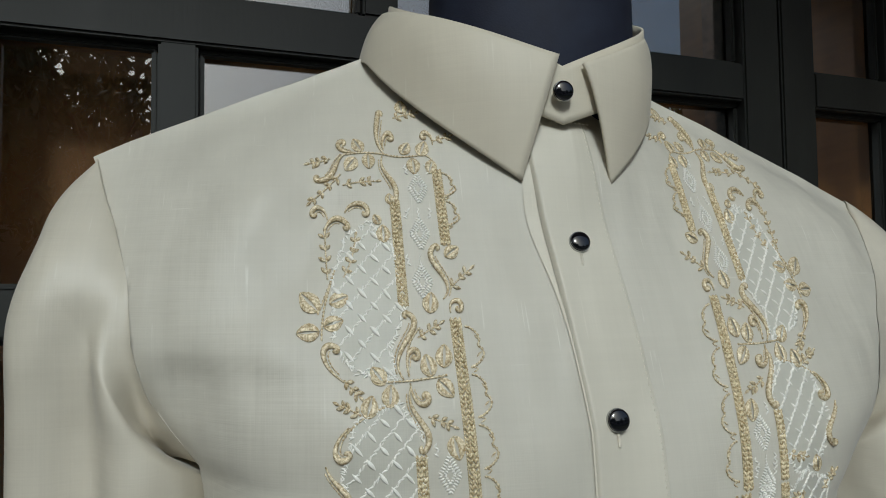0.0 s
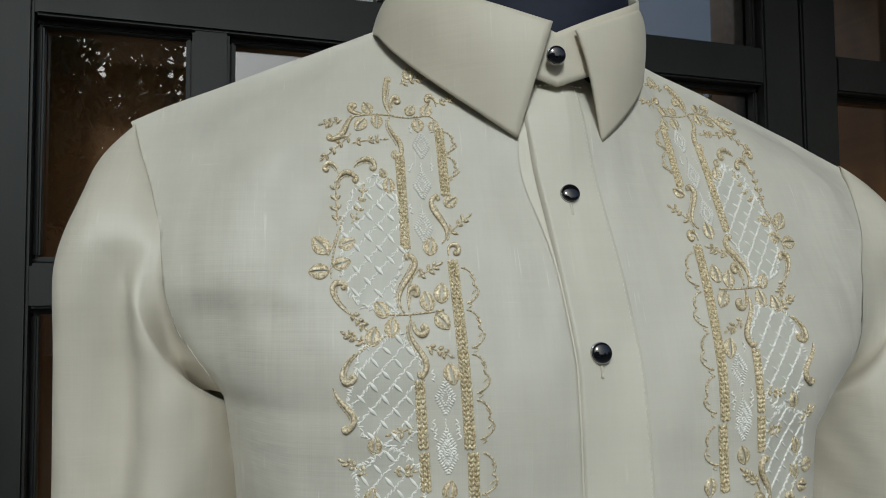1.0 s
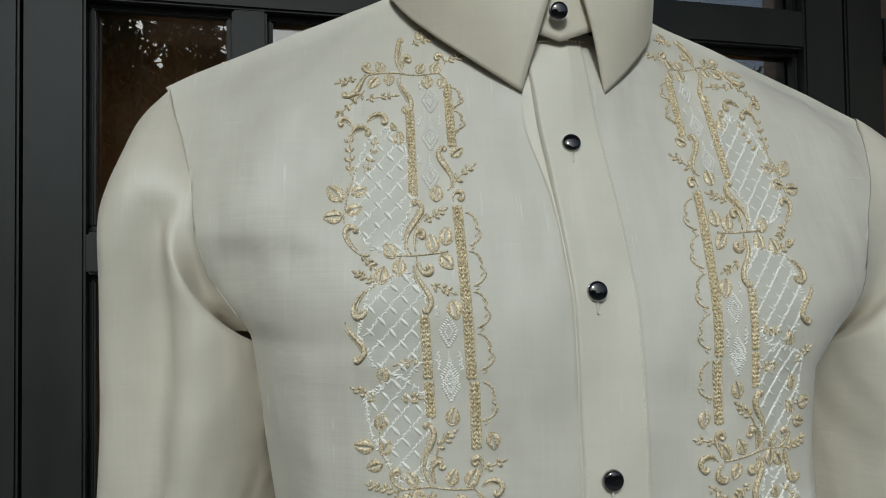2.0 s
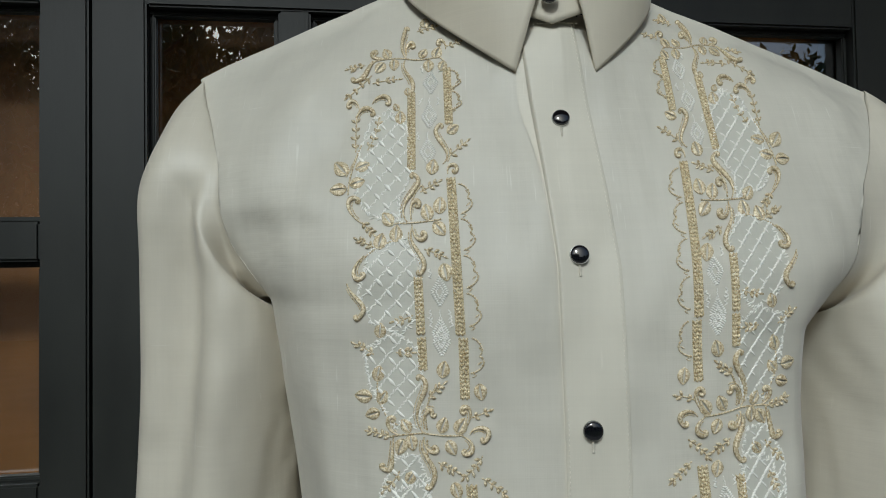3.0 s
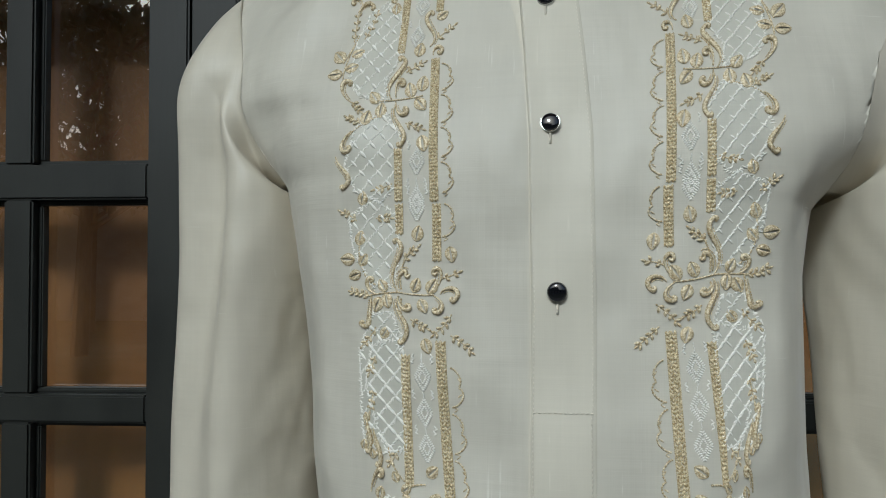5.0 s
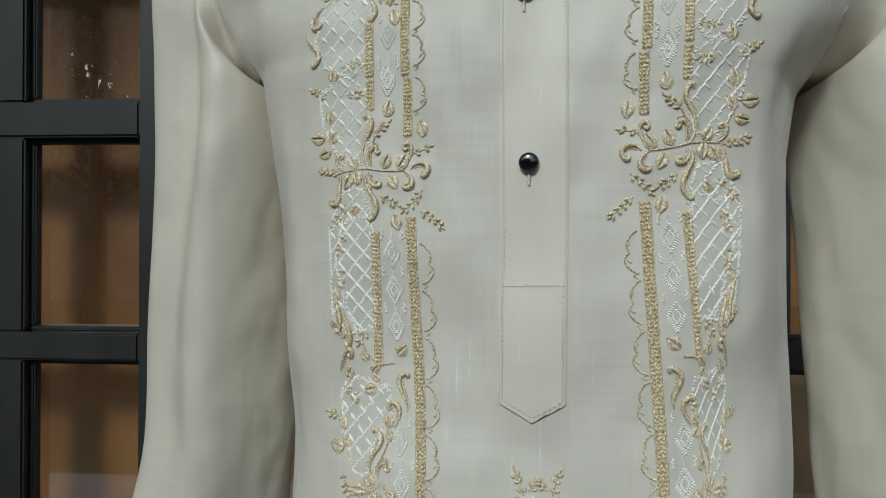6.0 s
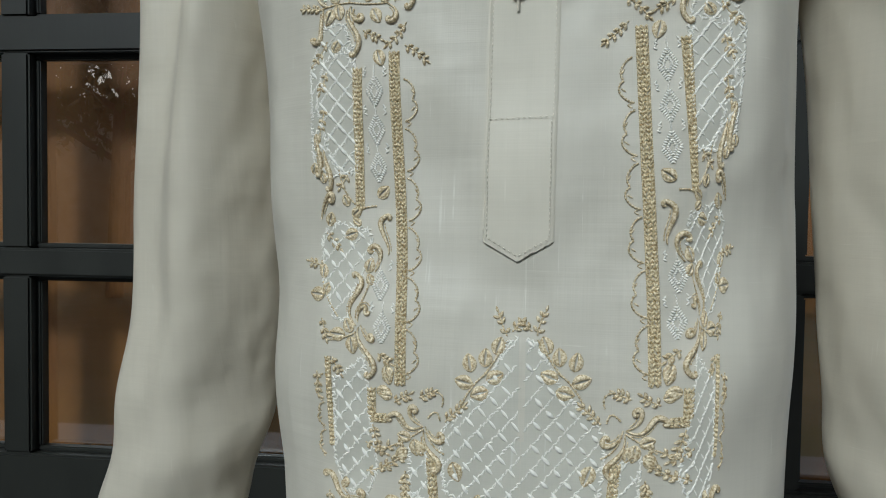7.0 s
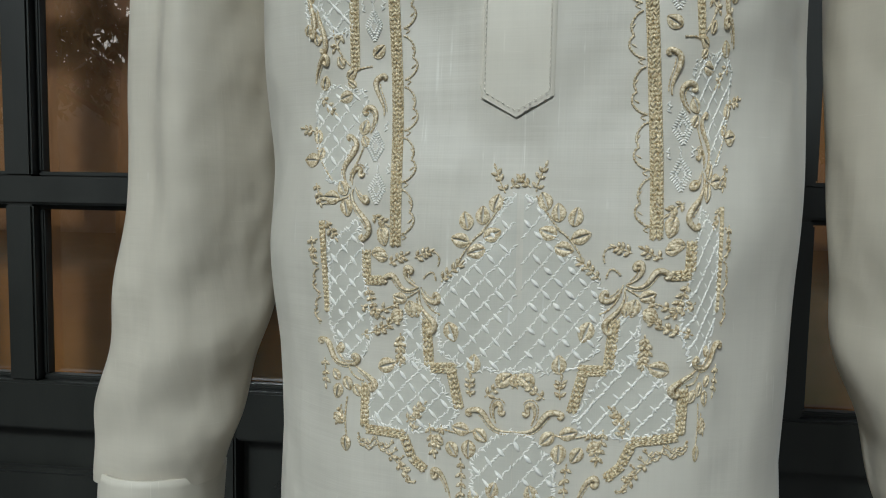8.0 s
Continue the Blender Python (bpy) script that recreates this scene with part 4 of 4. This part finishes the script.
        sprig(-107.5, 1087.2, -98.8, 1078.8, 3)
        leaf(-87.5, 1087.9, -95.5, 1085.3)
        leaf(-85.6, 1091.7, -90, 1094.9)
        scroll(-77.2, 1067.1, -68.8, 1078.2, -76.9, 1083.9, -80.3, 1078.8)
        leaf(-81.6, 1066.8, -78.8, 1074.1)
        leaf(-78.5, 1060.5, -80.9, 1065.9)
        scroll(-86.7, 1039.3, -100.2, 1051.8, -75.7, 1058.4, -87.9, 1065.8)
        stem(-80, 1061.7, -83, 1052.8, -87.7, 1045.3)
        scroll(-85.8, 1041.1, -87.2, 1049.7, -79.4, 1051.6, -81.8, 1046.5)
        leaf(-89.4, 1035.9, -92.7, 1042.7)
        leaf(-92.9, 1034.2, -101.8, 1034.8)
        leaf(-89.6, 1033.6, -87.7, 1025.2)
        scroll(-84.1, 1039.8, -81.2, 1031, -74.9, 1030.9, -77.5, 1034.7)
        scroll(-85.1, 1038.8, -89.6, 1028.7, -67.8, 1022.3, -78.8, 1014)
        sprig(-74.1, 1026.1, -67.1, 1021.8, 3)
        leaf(-69.8, 1020.2, -66.6, 1013)
        leaf(-74.2, 1007, -66.7, 1007.7)
        sprig(-108.5, 1069.3, -119.9, 1071.3, 3)
        leaf(-109.4, 1062.6, -108.9, 1069.9)
        leaf(-108, 1054.7, -104.5, 1060.1)
        leaf(-108, 1053.6, -117.7, 1054.2)
        stem(-109.6, 1060.8, -105.8, 1051.4, -97.1, 1042.7)
        sprig(-108, 1041.8, -104.2, 1031.6, 3)
        stem(-104.9, 1031, -95.4, 1031.2, -86.6, 1035.9)
        sprig(-100.2, 1022.6, -94.9, 1014.3, 3)
        sprig(-110, 1014.2, -108.8, 1002.3, 3)
        lattice(((-103, 1091), (-82, 1087), (-80, 1076), (-90, 1061), (-93, 1044), (-100, 1046), (-107, 1063), (-109, 1082)))

        leaf(-69.4, 1017.9, -67.2, 1011.2)
        band(-77.3, 1008.6, -76.9, 994.6, 4)
        band(-77.7, 993.2, -68.2, 993.8, 4)
        band(-102.9, 1022.3, -100.5, 975.1, 2.6)
        scallops(-107.3, 1013, -105.8, 967.4, 3, -4)
        leaf(-65.8, 1005.1, -72.7, 1006.4)
        sprig(-64.7, 1002, -56.4, 1007.1, 3)
        scroll(-49.1, 991.4, -62.3, 984.6, -57.9, 1002.3, -67.6, 994.8)
        scroll(-49.1, 991.4, -59.3, 994.3, -56.3, 1004, -52.8, 1000.2)
        scroll(-47.8, 991.5, -46.2, 982.4, -35.6, 983.1, -39.1, 988.3)
        scroll(-48.7, 989.4, -50.1, 975.9, -35.4, 976.9, -41.6, 969.9)
        stem(-47.3, 989.4, -45.3, 980.9, -37.1, 978.3)
        leaf(-55.5, 984.7, -62.3, 986.5)
        leaf(-57.4, 979.2, -63.1, 975)
        leaf(-53.7, 984.4, -51.9, 976.5)
        stem(-48.7, 990.1, -53.9, 986.7, -63.8, 979.7)
        leaf(-33.6, 975, -30.2, 966.1)
        sprig(-51.3, 1005.7, -44, 1009.2, 3)
        stem(-44, 1009.2, -36.7, 1009.5, -39.6, 1001.6)
        stem(-46.8, 995.7, -41.3, 1003, -40.2, 994.5)
        sprig(-37.7, 994.6, -28.4, 1003.6, 4)
        leaf(-25, 1020.3, -26.8, 1028.8)
        leaf(-18.3, 1023, -17.7, 1031.6)
        leaf(-24.2, 1014.2, -32.9, 1016.2)
        leaf(-16.5, 1011.3, -25, 1008.8)
        leaf(-17, 1016.3, -9.2, 1020.2)
        leaf(-13, 1029.2, -10.1, 1037.4)
        stem(-30, 1002.7, -24.1, 1016.1, -16.3, 1020.2)
        stem(-19.4, 1017.8, -13.3, 1025.6, -7.3, 1036.5)
        sprig(-7.3, 1038, -11.8, 1049.5, 3)
        sprig(-5, 1040.3, 0, 1045.4, 2)
        lattice(((-98, 1008), (-82, 1021), (-79, 990), (-75, 971), (-79, 956), (-91, 956), (-97, 972)))
        lattice(((-38, 989), (-19, 1009), (-7, 1032), (-2, 1035), (0, 956), (-23, 956), (-36, 963)))
        band(-44.8, 976.3, -42.6, 952.9, 4.4)
        band(-41.8, 952.2, -28.9, 953.3, 4.4)
        band(-31.6, 952.3, -26.7, 933.6, 4.4)
        scroll(0, 925.7, -16.1, 922.3, -10.3, 938.5, -22.1, 933.4)
        scroll(-8.5, 928.6, -13.5, 939.8, -4.2, 940.6, -6.8, 934.5)
        leaf(-20.5, 951.9, -20, 960.6)
        leaf(-8.9, 947.3, -1.6, 952.2)
        sprig(-21.3, 939.9, -21.6, 949.2, 3)
        sprig(-14.3, 940.5, -4.4, 949.1, 4)
        lattice(((-43, 950), (-54, 956), (-66, 942), (-73, 926), (-54, 922), (-34, 926), (-30, 932)))
        lattice(((-55, 976), (-48, 975), (-45, 954), (-54, 958)))
        sprig(-76.3, 990.1, -70.8, 977.6, 4)
        sprig(-70.8, 977.6, -58.8, 983.2, 2)
        sprig(-79.4, 965.5, -65.2, 970.1, 3)
        sprig(-58.2, 968.2, -57.4, 955.6, 4)
        sprig(-50.1, 920.2, -46.2, 933.5, 3)
        scroll(-82.6, 950.2, -100.9, 946.1, -93.9, 962.2, -104.3, 960.5)
        scroll(-90.5, 950.8, -80.6, 947.5, -78, 954.3, -82.4, 955.1)
        scroll(-88.5, 951, -94.7, 955.5, -92.8, 959, -90.7, 957.7)
        scroll(-82.6, 949.7, -71.3, 943.7, -67.7, 942.5, -71.5, 938.8)
        leaf(-69, 950.2, -60, 953.3)
        leaf(-91.4, 941.4, -95.3, 946)
        leaf(-91.3, 939.3, -92.7, 931.8)
        leaf(-87.7, 943.3, -84.6, 937)
        leaf(-82.3, 939.9, -78.4, 934.8)
        sprig(-102.1, 951, -100.1, 937.8, 3)
        band(-75.8, 941.6, -75.4, 919.9, 4)
        band(-74.4, 919.1, -53.5, 918.5, 4)
        band(-54.3, 917.8, -49.9, 908.1, 4)
        band(-49.9, 907.6, -42.8, 902, 4)
        leaf(-87.6, 920.3, -93.9, 923.5)
        leaf(-86.5, 913.6, -85.6, 906.1)
        stem(-86, 933.6, -87.7, 923.3, -85.6, 913.6)
        scallops(-78.9, 913.1, -56.7, 910.5, 2, -4)
        scallops(-55, 907.5, -48, 894.6, 2, -4)
        scroll(-29.7, 889.2, -33.3, 904.5, -39.9, 905.3, -39.1, 899.8)
        leaf(-21.7, 923.5, -29.7, 924.8)
        leaf(-18.8, 924.6, -12.9, 919.5)
        leaf(-21.6, 919.1, -21.4, 910.2)
        leaf(-31.6, 917, -27.4, 910.5)
        stem(-35.4, 923.5, -25.6, 919.7, -16.2, 925.5)
        sprig(-35.4, 925.1, -38.4, 912.7, 3)
        sprig(-25.4, 910.2, -24.9, 891.1, 4)
        lattice(((0, 923), (-10, 919), (-18, 908), (-18, 886), (-9, 873), (0, 871)))
        leaf(-10.4, 892.4, -8, 900.2)
        leaf(-17.3, 888.8, -19.8, 895.1)
        sprig(-1.3, 945.5, 0, 950.3, 2)

        leaf(-91.7, 960, -90.5, 955.3)
        leaf(-82, 939.7, -79, 935.6)
        sprig(-89.5, 929, -91.8, 920.6, 2)
        sprig(-74, 966.4, -59.8, 974.3, 4)
        sprig(-59.4, 965.4, -57.8, 953.9, 4)
        sprig(-80.1, 980.6, -69, 975.9, 3)
        leaf(-51.4, 983.4, -49.2, 976.6)
        leaf(-57.6, 978.1, -63.4, 973.8)
        sprig(-53, 924.5, -44.9, 933.8, 3)
        sprig(-41.3, 925.2, -38.7, 910.8, 4)
        scallops(-78.8, 915.3, -58.8, 914, 2, -4)
        sprig(-61.7, 908.5, -51.9, 897.8, 3)
        leaf(-39.3, 919, -34.4, 915.5)
        stem(-86.6, 949.8, -83, 942.5, -76.4, 942.8)

    pattern()
    return made


for side in (-1, 1):
    for name, bm, mat in embroider(side):
        part(name, bm, mat, shirt, "", True)


# ---- seams and buttonholes ----
def seam_line(name, places, gap=2.6, width=0.22, lift=2.4):
    """A row of short machine stitches through the given places, in metres."""
    bm = bmesh.new()
    for (ax, az), (bx, bz) in zip(places, places[1:]):
        n = max(1, int(math.hypot(bx - ax, bz - az) * 1000 / gap))
        a = math.atan2(bz - az, bx - ax)
        for i in range(n):
            x, z = ax + (bx - ax) * (i + 0.5) / n, az + (bz - az) * (i + 0.5) / n
            y = front(x, z) - lift * 0.001
            m = Matrix.LocRotScale((x, y, z), Euler((0, -a, 0)), (gap * 0.00036, 0.0003, width * 0.001))
            bmesh.ops.create_uvsphere(bm, u_segments=6, v_segments=4, radius=1.0, matrix=m)
    part(name, bm, SEAM_THREAD, shirt, "", True)


edge = [1.146 + 0.0304 * k for k in range(11)]
seam_line("seam", [(placket_left(z) + 0.0335, z) for z in edge], lift=1.1)
seam_line("seam", [(placket_left(z) + 0.0020, z) for z in edge[:6]])
seam_line("seam", [(placket_left(1.146) + 0.001, 1.1455), (placket_left(1.146) + 0.0345, 1.1465)])
seam_line("seam", [(placket_left(1.08) + 0.0022, 1.145), (placket_left(1.08) + 0.0022, 1.0865), (placket_left(1.07) + 0.0178, 1.0775), (placket_left(1.08) + 0.0333, 1.0865), (placket_left(1.08) + 0.0333, 1.145)])
seam_line("seam", [(-0.026, 1.4495), (0.012, 1.4505)], lift=4.0)
for z, x in ((1.387, -0.0035), (1.305, 0.0), (1.2108, 0.0035)):
    bm = bmesh.new()
    for k in range(16):
        m = Matrix.LocRotScale((x, front(x, z - 0.0055 - 0.0004 * k) - 0.0027, z - 0.0055 - 0.0004 * k), None, (0.0009, 0.0003, 0.00022))
        bmesh.ops.create_uvsphere(bm, u_segments=6, v_segments=4, radius=1.0, matrix=m)
    part("buttonhole", bm, SEAM_THREAD, shirt, "stitched buttonhole", True)
